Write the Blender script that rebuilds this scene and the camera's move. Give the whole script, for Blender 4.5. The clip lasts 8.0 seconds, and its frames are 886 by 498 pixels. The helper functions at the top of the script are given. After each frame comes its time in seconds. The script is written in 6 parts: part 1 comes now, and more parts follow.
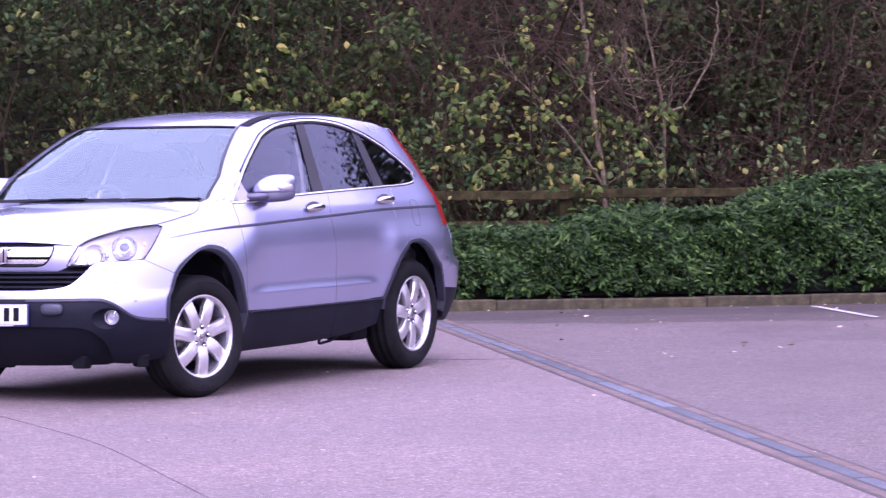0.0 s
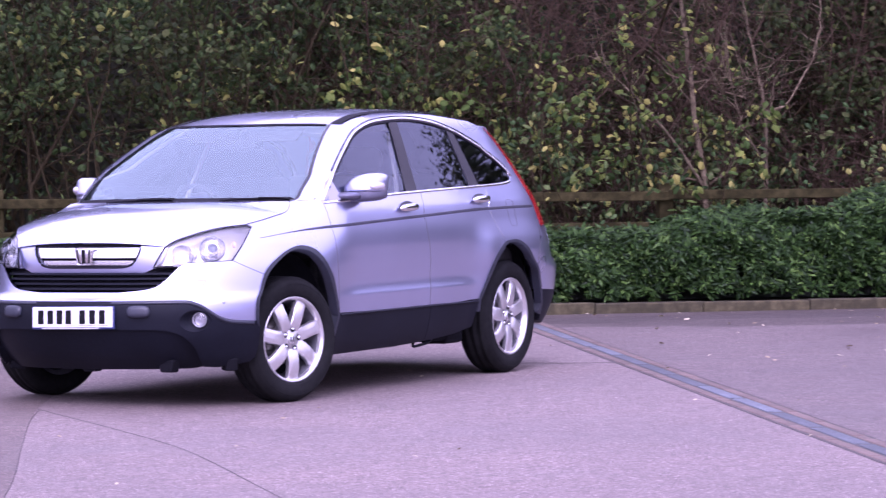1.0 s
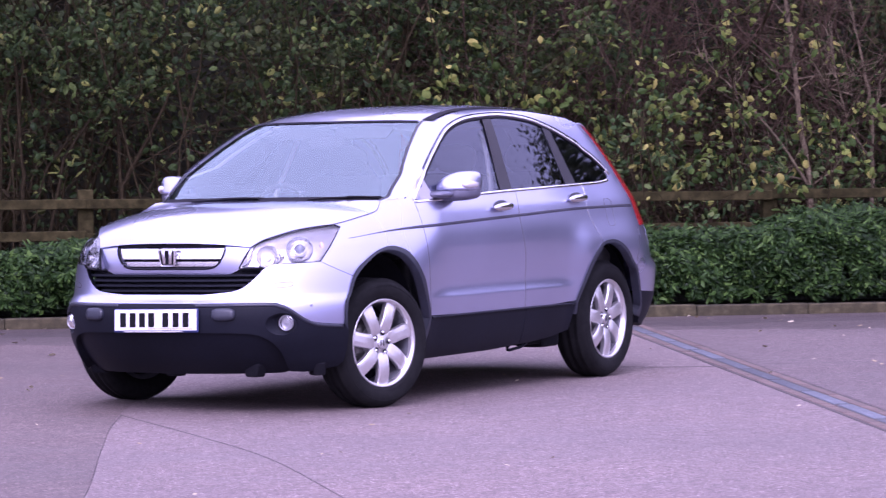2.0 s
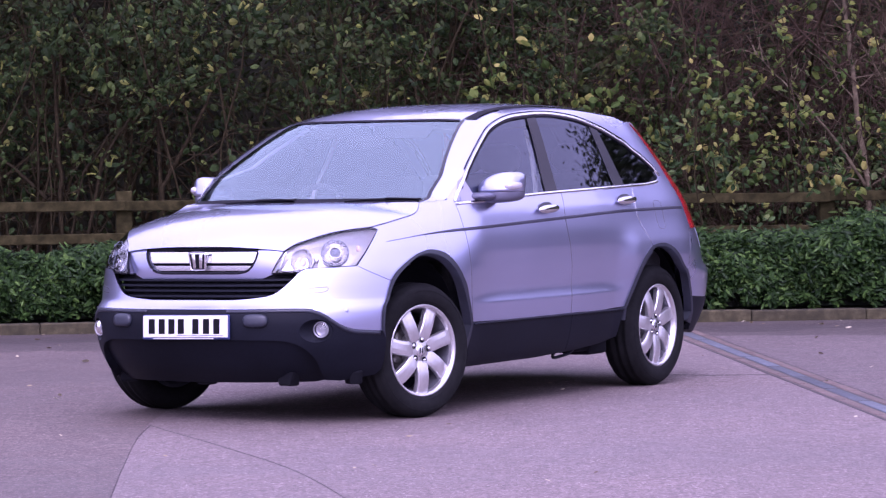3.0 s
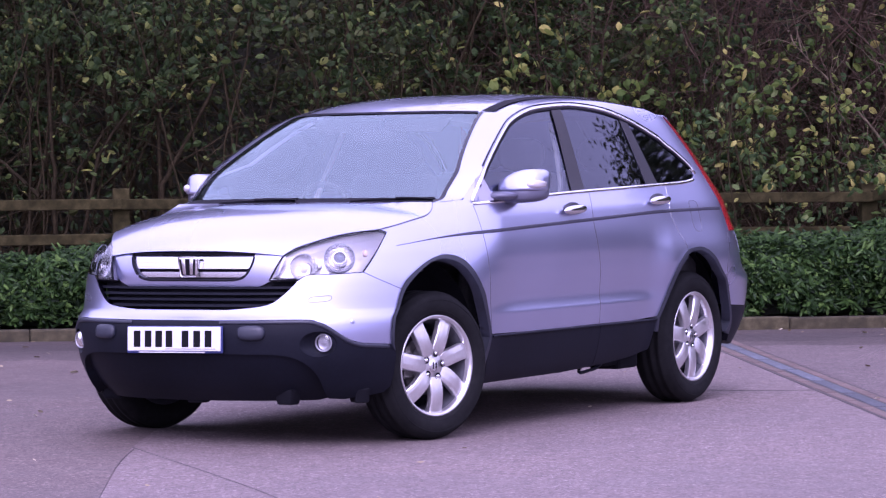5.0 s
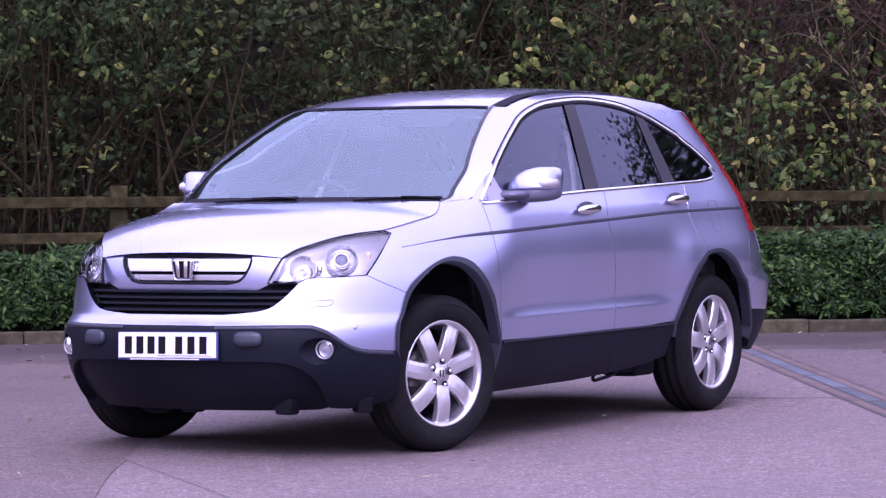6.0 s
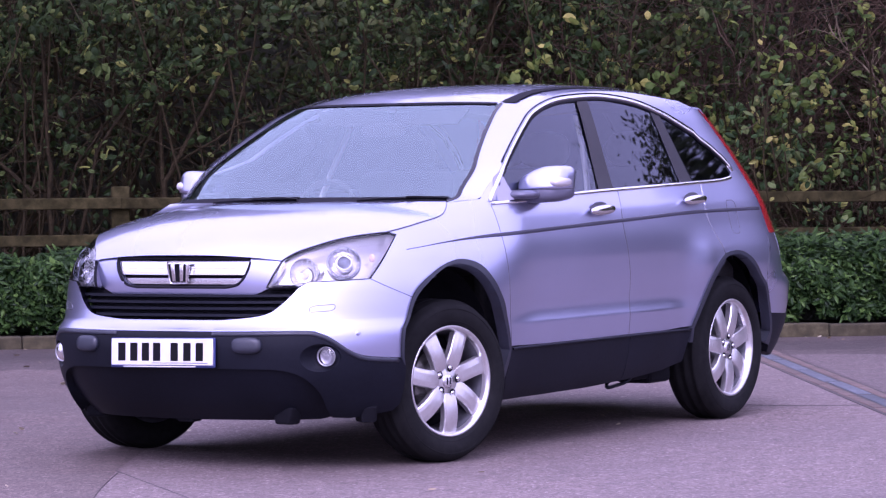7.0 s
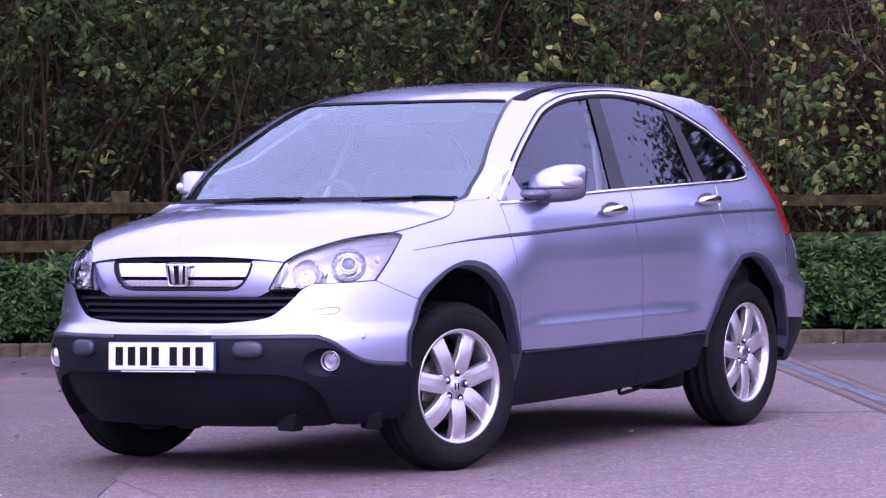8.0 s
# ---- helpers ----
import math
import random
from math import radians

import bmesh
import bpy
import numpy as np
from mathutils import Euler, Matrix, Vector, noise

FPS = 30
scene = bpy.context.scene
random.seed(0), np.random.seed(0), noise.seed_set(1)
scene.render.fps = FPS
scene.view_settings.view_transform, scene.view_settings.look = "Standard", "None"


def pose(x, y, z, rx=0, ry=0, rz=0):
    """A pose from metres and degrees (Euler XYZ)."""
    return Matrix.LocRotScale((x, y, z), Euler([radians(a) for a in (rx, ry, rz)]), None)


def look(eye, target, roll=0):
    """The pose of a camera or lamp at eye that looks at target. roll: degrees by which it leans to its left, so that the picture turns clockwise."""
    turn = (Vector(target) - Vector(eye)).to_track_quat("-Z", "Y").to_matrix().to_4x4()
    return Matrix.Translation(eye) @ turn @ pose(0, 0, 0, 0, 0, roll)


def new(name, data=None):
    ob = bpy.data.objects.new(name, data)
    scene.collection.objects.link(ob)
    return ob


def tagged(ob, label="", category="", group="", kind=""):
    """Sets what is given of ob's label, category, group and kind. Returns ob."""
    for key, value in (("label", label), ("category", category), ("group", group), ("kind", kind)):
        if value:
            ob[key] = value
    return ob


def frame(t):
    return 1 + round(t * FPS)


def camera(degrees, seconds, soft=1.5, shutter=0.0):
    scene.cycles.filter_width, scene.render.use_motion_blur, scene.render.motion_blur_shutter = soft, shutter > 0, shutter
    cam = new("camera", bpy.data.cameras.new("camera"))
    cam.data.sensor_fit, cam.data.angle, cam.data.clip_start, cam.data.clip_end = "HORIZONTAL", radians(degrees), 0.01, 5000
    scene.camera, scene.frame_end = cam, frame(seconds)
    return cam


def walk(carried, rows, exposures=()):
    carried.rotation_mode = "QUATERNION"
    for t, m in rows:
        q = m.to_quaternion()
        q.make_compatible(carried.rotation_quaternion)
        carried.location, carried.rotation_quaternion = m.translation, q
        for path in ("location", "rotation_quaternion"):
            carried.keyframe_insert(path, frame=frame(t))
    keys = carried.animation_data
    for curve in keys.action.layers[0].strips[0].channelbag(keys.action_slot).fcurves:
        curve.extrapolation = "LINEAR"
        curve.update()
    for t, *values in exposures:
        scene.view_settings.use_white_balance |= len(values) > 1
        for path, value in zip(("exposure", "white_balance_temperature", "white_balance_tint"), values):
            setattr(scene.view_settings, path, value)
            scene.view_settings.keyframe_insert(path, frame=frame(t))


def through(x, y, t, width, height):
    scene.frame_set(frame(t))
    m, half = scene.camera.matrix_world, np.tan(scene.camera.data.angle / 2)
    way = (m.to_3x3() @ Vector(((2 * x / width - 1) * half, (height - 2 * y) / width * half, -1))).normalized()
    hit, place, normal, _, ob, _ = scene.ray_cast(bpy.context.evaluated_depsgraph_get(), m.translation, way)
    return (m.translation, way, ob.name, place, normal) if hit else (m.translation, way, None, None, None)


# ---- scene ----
# ---------------------------------------------------------------- camera
cam = camera(14.0, 8.0, soft=1.3, shutter=0.5)
PATH = [
    (0.0, look((19.105, 11.239, 1.533), (1.211, 2.331, 0.856), -0.41)),
    (0.5, look((18.865, 11.125, 1.505), (1.087, 1.985, 0.853), -0.48)),
    (1.0, look((18.608, 11.007, 1.483), (0.964, 1.610, 0.844), -0.55)),
    (1.5, look((18.325, 10.881, 1.469), (0.825, 1.219, 0.839), -0.58)),
    (2.0, look((18.012, 10.752, 1.461), (0.649, 0.845, 0.832), -0.63)),
    (3.5, look((16.937, 10.268, 1.438), (-0.230, 0.024, 0.827), -0.57)),
    (4.0, look((16.559, 10.050, 1.431), (-0.596, -0.212, 0.816), -0.56)),
    (4.5, look((16.183, 9.823, 1.428), (-0.964, -0.452, 0.808), -0.52)),
    (6.0, look((15.082, 9.160, 1.424), (-2.033, -1.168, 0.777), -0.39)),
    (6.5, look((14.771, 8.997, 1.417), (-2.319, -1.372, 0.774), -0.41)),
    (7.0, look((14.500, 8.849, 1.405), (-2.572, -1.551, 0.768), -0.44)),
    (7.5, look((14.281, 8.713, 1.382), (-2.777, -1.710, 0.765), -0.46)),
    (8.0, look((14.096, 8.586, 1.344), (-2.965, -1.835, 0.774), -0.51)),
]
walk(cam, PATH, exposures=[(0.0, 0.66, 5470, 59), (2.0, 0.42, 5420, 60), (3.5, 0.25, 5400, 60), (8.0, 0.22, 5340, 58)])

# ---------------------------------------------------------------- light
world = bpy.data.worlds.new("overcast_sky")
scene.world = world
world.use_nodes = True
wn = world.node_tree.nodes
wl = world.node_tree.links
SUN_UP, SUN_TURN = radians(46), radians(66)
sky = wn.new("ShaderNodeTexSky")
sky.sky_type = 'NISHITA'
sky.sun_disc = False
sky.sun_elevation = SUN_UP
sky.sun_rotation = SUN_TURN
sky.air_density, sky.dust_density, sky.ozone_density = 1.0, 6.0, 1.0
grey = wn.new("ShaderNodeHueSaturation")
grey.inputs["Saturation"].default_value = 0.25
wl.new(sky.outputs[0], grey.inputs["Color"])
wl.new(grey.outputs[0], wn["Background"].inputs[0])
# the even white of the cloud layer under the clear-sky gradient
cloud = wn.new("ShaderNodeBackground")
cloud.inputs[0].default_value = (0.93, 0.95, 1.0, 1)
ray = wn.new("ShaderNodeTexCoord")
up = wn.new("ShaderNodeSeparateXYZ")
wl.new(ray.outputs["Generated"], up.inputs[0])
# an overcast sky is brighter overhead than near the horizon
grade = wn.new("ShaderNodeMapRange")
grade.inputs["From Min"].default_value, grade.inputs["From Max"].default_value = 0.0, 1.0
grade.inputs["To Min"].default_value, grade.inputs["To Max"].default_value = 0.62, 1.33
wl.new(up.outputs["Z"], grade.inputs["Value"])
wl.new(grade.outputs[0], cloud.inputs[1])
both = wn.new("ShaderNodeAddShader")
wl.new(wn["Background"].outputs[0], both.inputs[0])
wl.new(cloud.outputs[0], both.inputs[1])
wl.new(both.outputs[0], wn["World Output"].inputs[0])
wn["Background"].inputs[1].default_value = 0.15

sun = new("sun", bpy.data.lights.new("sun", 'SUN'))
sun.data.energy = 0.4
sun.data.angle = radians(40)
sun.data.color = (1.0, 0.96, 0.92)
sun.matrix_world = look((0, 0, 0), (-math.sin(SUN_TURN) * math.cos(SUN_UP), -math.cos(SUN_TURN) * math.cos(SUN_UP), -math.sin(SUN_UP)))


# ---------------------------------------------------------------- materials
def material(name, rough=0.5, metal=0.0, color=(0.5, 0.5, 0.5)):
    m = bpy.data.materials.new(name)
    m.use_nodes = True
    b = m.node_tree.nodes["Principled BSDF"]
    b.inputs["Base Color"].default_value = (*color, 1)
    b.inputs["Roughness"].default_value = rough
    b.inputs["Metallic"].default_value = metal
    return m


def node(m, kind, **inputs):
    n = m.node_tree.nodes.new(kind)
    for key, value in inputs.items():
        n.inputs[key.replace("_", " ")].default_value = value
    return n


def join(m, a, out, b, inp):
    m.node_tree.links.new(a.outputs[out], b.inputs[inp])


def bsdf(m):
    return m.node_tree.nodes["Principled BSDF"]


def ramp(m, stops):
    r = m.node_tree.nodes.new("ShaderNodeValToRGB")
    e = r.color_ramp.elements
    while len(e) < len(stops):
        e.new(0.5)
    for i, (p, c) in enumerate(stops):
        e[i].position = p
        e[i].color = (*c, 1)
    return r


def bumped(m, source, out, strength, distance):
    b = node(m, "ShaderNodeBump", Strength=strength, Distance=distance)
    join(m, source, out, b, "Height")
    join(m, b, "Normal", bsdf(m), "Normal")
    return b


def noisy(name, stops, scale, rough=0.7, bump=0.0, dist=0.005, metal=0.0, second=0.0, detail=6.0):
    """A material whose colour wanders with noise in object space at two scales."""
    m = material(name, rough, metal)
    co = node(m, "ShaderNodeTexCoord")
    n = node(m, "ShaderNodeTexNoise", Scale=scale, Detail=detail, Roughness=0.6)
    join(m, co, "Object", n, "Vector")
    r = ramp(m, stops)
    join(m, n, "Fac", r, "Fac")
    last = r
    if second:
        n2 = node(m, "ShaderNodeTexNoise", Scale=second, Detail=3.0)
        join(m, co, "Object", n2, "Vector")
        mr = node(m, "ShaderNodeMapRange", From_Min=0.3, From_Max=0.7, To_Min=0.75, To_Max=1.2)
        join(m, n2, "Fac", mr, "Value")
        mx = m.node_tree.nodes.new("ShaderNodeVectorMath")
        mx.operation = 'SCALE'
        join(m, r, "Color", mx, 0)
        join(m, mr, "Result", mx, "Scale")
        last = mx
    m.node_tree.links.new(last.outputs[0], bsdf(m).inputs["Base Color"])
    if bump:
        bumped(m, n, "Fac", bump, dist)
    return m


def asphalt_material(name="asphalt", shade=1.0, tint=(1.0, 1.0, 1.0)):
    m = material(name, 0.85)
    co = node(m, "ShaderNodeTexCoord")
    grit = node(m, "ShaderNodeTexVoronoi", Scale=85.0)
    join(m, co, "Object", grit, "Vector")
    stone = ramp(m, [(p, tuple(shade * v * k for v, k in zip(c, tint))) for p, c in ((0.0, (0.088, 0.066, 0.062)), (0.55, (0.142, 0.107, 0.10)), (0.93, (0.198, 0.154, 0.144)), (1.0, (0.31, 0.26, 0.245)))])
    sep = node(m, "ShaderNodeSeparateColor")
    join(m, grit, "Color", sep, "Color")
    join(m, sep, "Red", stone, "Fac")
    broad = node(m, "ShaderNodeTexNoise", Scale=0.45, Detail=5.0, Roughness=0.65)
    join(m, co, "Object", broad, "Vector")
    mr = node(m, "ShaderNodeMapRange", From_Min=0.3, From_Max=0.7, To_Min=0.78, To_Max=1.14)
    join(m, broad, "Fac", mr, "Value")
    mid = node(m, "ShaderNodeTexNoise", Scale=9.0, Detail=4.0)
    join(m, co, "Object", mid, "Vector")
    mr2 = node(m, "ShaderNodeMapRange", From_Min=0.3, From_Max=0.7, To_Min=0.86, To_Max=1.12)
    join(m, mid, "Fac", mr2, "Value")
    mul = node(m, "ShaderNodeMath")
    mul.operation = 'MULTIPLY'
    join(m, mr, "Result", mul, 0)
    join(m, mr2, "Result", mul, 1)
    sc = m.node_tree.nodes.new("ShaderNodeVectorMath")
    sc.operation = 'SCALE'
    join(m, stone, "Color", sc, 0)
    join(m, mul, "Value", sc, "Scale")
    join(m, sc, "Vector", bsdf(m), "Base Color")
    bumped(m, grit, "Distance", 0.5, 0.004)
    wet = node(m, "ShaderNodeMapRange", From_Min=0.35, From_Max=0.65, To_Min=0.62, To_Max=0.9)
    join(m, broad, "Fac", wet, "Value")
    join(m, wet, "Result", bsdf(m), "Roughness")
    return m


def leaf_material(name, colours, rough=0.45, through=0.25, spec=0.1):
    """Leaves whose colour changes from island to island."""
    m = material(name, rough)
    bsdf(m).inputs["Specular IOR Level"].default_value = spec
    g = node(m, "ShaderNodeNewGeometry")
    r = ramp(m, colours)
    join(m, g, "Random Per Island", r, "Fac")
    join(m, r, "Color", bsdf(m), "Base Color")
    t = node(m, "ShaderNodeBsdfTranslucent")
    join(m, r, "Color", t, "Color")
    mix = node(m, "ShaderNodeMixShader", Fac=through)
    out = m.node_tree.nodes["Material Output"]
    join(m, bsdf(m), "BSDF", mix, 1)
    join(m, t, "BSDF", mix, 2)
    join(m, mix, "Shader", out, "Surface")
    return m


M_ASPHALT = asphalt_material()
M_KERB_INNER = asphalt_material("inner_strip_asphalt", 0.34, (1.06, 1.0, 0.92))
M_KERB_MIDDLE = asphalt_material("middle_strip_asphalt", 0.29, (1.04, 1.0, 0.95))
M_KERB_OUTER = asphalt_material("outer_strip_asphalt", 0.42, (1.03, 1.0, 0.96))
M_PATCH = asphalt_material("patch_asphalt", 0.66, (1.04, 1.0, 0.95))
M_BAY = asphalt_material("older_asphalt", 0.70)
M_KERB = noisy("mossy_concrete", [(0.3, (0.018, 0.016, 0.005)), (0.5, (0.040, 0.033, 0.012)), (0.7, (0.072, 0.060, 0.028))], 14, 0.9, 0.4, 0.01, second=1.3)
M_SOIL = noisy("leaf_litter_soil", [(0.3, (0.02, 0.014, 0.01)), (0.55, (0.05, 0.034, 0.022)), (0.75, (0.09, 0.06, 0.035))], 20, 0.95, 0.8, 0.03, second=1.7)
M_DRAIN = noisy("blue_grey_concrete", [(0.3, (0.052, 0.060, 0.073)), (0.55, (0.08, 0.091, 0.107)), (0.75, (0.115, 0.127, 0.143))], 30, 0.75, 0.3, 0.004, second=2.0)
def varied(m, low, high):
    """Makes each piece of a material a little lighter or darker than the next."""
    link = bsdf(m).inputs["Base Color"].links[0]
    source = link.from_socket
    info = node(m, "ShaderNodeObjectInfo")
    mr = node(m, "ShaderNodeMapRange", To_Min=low, To_Max=high)
    join(m, info, "Random", mr, "Value")
    sc = m.node_tree.nodes.new("ShaderNodeVectorMath")
    sc.operation = 'SCALE'
    m.node_tree.links.new(source, sc.inputs[0])
    join(m, mr, "Result", sc, "Scale")
    join(m, sc, "Vector", bsdf(m), "Base Color")


varied(M_DRAIN, 0.62, 1.2)
varied(M_KERB, 0.8, 1.15)
M_BRICK = noisy("brown_clay_brick", [(0.3, (0.10, 0.070, 0.058)), (0.55, (0.138, 0.097, 0.082)), (0.75, (0.175, 0.128, 0.112))], 40, 0.85, 0.4, 0.004, second=3.0)
varied(M_BRICK, 0.8, 1.15)
M_JOINT = noisy("dark_joint", [(0.3, (0.03, 0.026, 0.025)), (0.7, (0.075, 0.065, 0.06))], 60, 0.95, 0.3, 0.004)
M_WOOD = noisy("weathered_timber", [(0.3, (0.014, 0.012, 0.0045)), (0.5, (0.029, 0.025, 0.0095)), (0.72, (0.054, 0.046, 0.019))], 16, 0.9, 0.5, 0.008, second=2.2)
M_BARK = noisy("brown_bark", [(0.3, (0.013, 0.010, 0.005)), (0.55, (0.026, 0.020, 0.010)), (0.75, (0.048, 0.038, 0.020))], 25, 0.9, 0.5, 0.006, second=3.0)
M_TWIG = noisy("reddish_twig", [(0.3, (0.019, 0.015, 0.0075)), (0.7, (0.052, 0.040, 0.020))], 18, 0.85, 0.2, 0.003)
for mm in (M_WOOD, M_BARK, M_TWIG):
    bsdf(mm).inputs["Specular IOR Level"].default_value = 0.08
M_LAUREL = leaf_material("laurel_leaf", [(0.0, (0.008, 0.020, 0.005)), (0.5, (0.018, 0.042, 0.0095)), (0.85, (0.036, 0.076, 0.016)), (1.0, (0.082, 0.145, 0.032))], 0.42, 0.22, 0.13)
M_LEAF = leaf_material("shrub_leaf", [(0.0, (0.013, 0.025, 0.008)), (0.6, (0.033, 0.056, 0.016)), (0.92, (0.07, 0.10, 0.026)), (1.0, (0.20, 0.20, 0.05))], 0.5, 0.3)
M_GOLD = leaf_material("yellowing_leaf", [(0.0, (0.03, 0.058, 0.014)), (0.5, (0.07, 0.11, 0.024)), (0.85, (0.17, 0.20, 0.045)), (1.0, (0.34, 0.30, 0.085))], 0.5, 0.35)
M_DEEP = leaf_material("shaded_leaf", [(0.0, (0.017, 0.024, 0.008)), (0.7, (0.034, 0.048, 0.014)), (1.0, (0.062, 0.068, 0.022))], 0.6, 0.15)
M_WHITE_LINE = noisy("worn_road_paint", [(0.38, (0.14, 0.12, 0.115)), (0.5, (0.42, 0.40, 0.39)), (0.7, (0.58, 0.57, 0.56))], 26, 0.7, 0.2, 0.003)


# ---------------------------------------------------------------- mesh helpers
def finish(name, bm, mat, smooth=False):
    me = bpy.data.meshes.new(name)
    bm.to_mesh(me)
    bm.free()
    if mat:
        me.materials.append(mat)
    if smooth:
        for p in me.polygons:
            p.use_smooth = True
    return me


def part(name, bm, mat, parent, label="", smooth=False):
    ob = new(name, finish(name, bm, mat, smooth))
    ob.parent = parent
    if label:
        tagged(ob, label)
    return ob


def thing(name, label, category, m=None, group="", kind=""):
    ob = new(name)
    ob.empty_display_size = 0.2
    ob.matrix_world = m or Matrix()
    return tagged(ob, label, category, group, kind)


def box(bm, lo, hi, m=None, bevel=0.0, segments=2):
    """An axis-aligned box from lo to hi, placed by m, with rounded edges."""
    b2 = bmesh.new()
    bmesh.ops.create_cube(b2, size=1.0)
    c = [(a + b) / 2 for a, b in zip(lo, hi)]
    s = [abs(b - a) for a, b in zip(lo, hi)]
    for v in b2.verts:
        v.co = Vector((v.co.x * s[0] + c[0], v.co.y * s[1] + c[1], v.co.z * s[2] + c[2]))
    if bevel:
        bmesh.ops.bevel(b2, geom=b2.edges[:], offset=bevel, segments=segments, affect='EDGES', profile=0.5)
    if m:
        b2.transform(m)
    me = bpy.data.meshes.new("tmp")
    b2.to_mesh(me)
    b2.free()
    bm.from_mesh(me)
    bpy.data.meshes.remove(me)


def mesh_of(name, verts, faces, mat, smooth=False):
    me = bpy.data.meshes.new(name)
    me.from_pydata(verts, [], faces)
    if mat:
        me.materials.append(mat)
    if smooth:
        for p in me.polygons:
            p.use_smooth = True
    return me


# ---------------------------------------------------------------- the plan of the car park
# The kerb runs along KD; KN points from the planting towards the car.
KD = Vector((-0.635, 0.772, 0))
KN = Vector((0.772, 0.635, 0))
K0 = Vector((-6.65, -3.07, 0))
KERB_M = Matrix((( KD.x, -KN.x, 0, K0.x), (KD.y, -KN.y, 0, K0.y), (0, 0, 1, 0), (0, 0, 0, 1)))   # x along the kerb, y into the planting


def ground():
    bm = bmesh.new()
    bmesh.ops.create_grid(bm, x_segments=2, y_segments=2, size=400)
    ob = new("ground", finish("ground", bm, M_ASPHALT))
    tagged(ob, "grey-purple coarse asphalt of a car park", "ground", kind="structure")
    # older surface of the parking bays between the drain and the kerb
    a = Vector((0.8216, 0.570, 0)).normalized()
    n = Vector((-a.y, a.x, 0))
    reach = (n * 2.51 - K0).dot(KN) / a.dot(KN) - 0.01
    far = [n * 2.51 - a * reach, n * 2.51 + a * 14, n * 2.51 + a * 14 + KD * 16, n * 2.51 - a * reach + KD * 16]
    v = []
    for q in far:
        w = (q - K0).dot(KN)
        v.append(q - KN * min(0.0, w - 0.01))
    bay = new("parking_bay", mesh_of("parking_bay", [(p.x, p.y, 0.003) for p in v], [(0, 1, 2, 3)], M_BAY))
    tagged(bay, "older darker asphalt of the parking bays", "ground", kind="structure")
    # darker resurfaced patch in front of the kerb
    w = [(2.3, -0.2), (2.75, 0.08), (3.1, 0.3), (4.4, 1.15), (6.0, 2.2), (8.0, 3.4), (40, 24), (40, -30), (12, -25.7), (-6.62, -3.07), (-6.5, -2.95), (-1.5, -2.3)]
    patch = new("older_patch", mesh_of("older_patch", [(x, y, 0.0025) for x, y in w], [tuple(range(len(w)))], M_PATCH))
    tagged(patch, "older darker asphalt patch beside a tar joint", "ground", kind="structure")
    # three overlapping strips of darker asphalt with ragged edges along the kerb
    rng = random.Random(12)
    for name, label, near, far, mat, z in (("inner_kerb_strip", "narrow strip of darker asphalt along the kerb", 0.0, 0.55, M_KERB_INNER, 0.0075), ("middle_kerb_strip", "wider strip of darker asphalt along the kerb", 0.0, 1.5, M_KERB_MIDDLE, 0.006), ("outer_kerb_strip", "widest strip of slightly darker asphalt along the kerb", 0.0, 2.7, M_KERB_OUTER, 0.0045)):
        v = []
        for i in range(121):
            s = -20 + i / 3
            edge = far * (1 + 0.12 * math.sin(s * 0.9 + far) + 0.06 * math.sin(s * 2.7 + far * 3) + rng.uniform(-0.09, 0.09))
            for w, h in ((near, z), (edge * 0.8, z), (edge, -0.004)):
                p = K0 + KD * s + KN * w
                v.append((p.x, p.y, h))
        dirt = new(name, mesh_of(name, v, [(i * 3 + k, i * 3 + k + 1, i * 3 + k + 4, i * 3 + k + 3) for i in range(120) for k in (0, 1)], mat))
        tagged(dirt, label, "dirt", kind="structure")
    # planting bed behind the kerb
    bed = new("planting_bed", mesh_of("planting_bed", [(-60, 0.12, 0.06), (60, 0.12, 0.06), (60, 3.0, 0.16), (-60, 3.0, 0.16), (60, 40, 1.5), (-60, 40, 1.5)],
                                      [(0, 1, 2, 3), (3, 2, 4, 5)], M_SOIL))
    bed.matrix_world = KERB_M
    tagged(bed, "dark soil bed with leaf litter behind the kerb", "ground", kind="structure")


ground()


def kerb():
    root = thing("kerb", "mossy grey concrete kerb stones along the planting", "kerb", KERB_M, kind="structure")
    bm = bmesh.new()
    box(bm, (0.002, 0, -0.1), (0.908, 0.125, 0.092), bevel=0.012, segments=2)
    me = finish("kerb_stone", bm, M_KERB)
    for i in range(-22, 23):
        ob = new("kerb_stone", me)
        ob.parent = root
        ob.location = (i * 0.91, 0.004 * math.sin(i * 2.3), 0.004 * math.sin(i * 1.7))
        ob.rotation_euler = (0, 0.003 * math.sin(i * 5.1), 0.004 * math.sin(i * 3.1))


kerb()


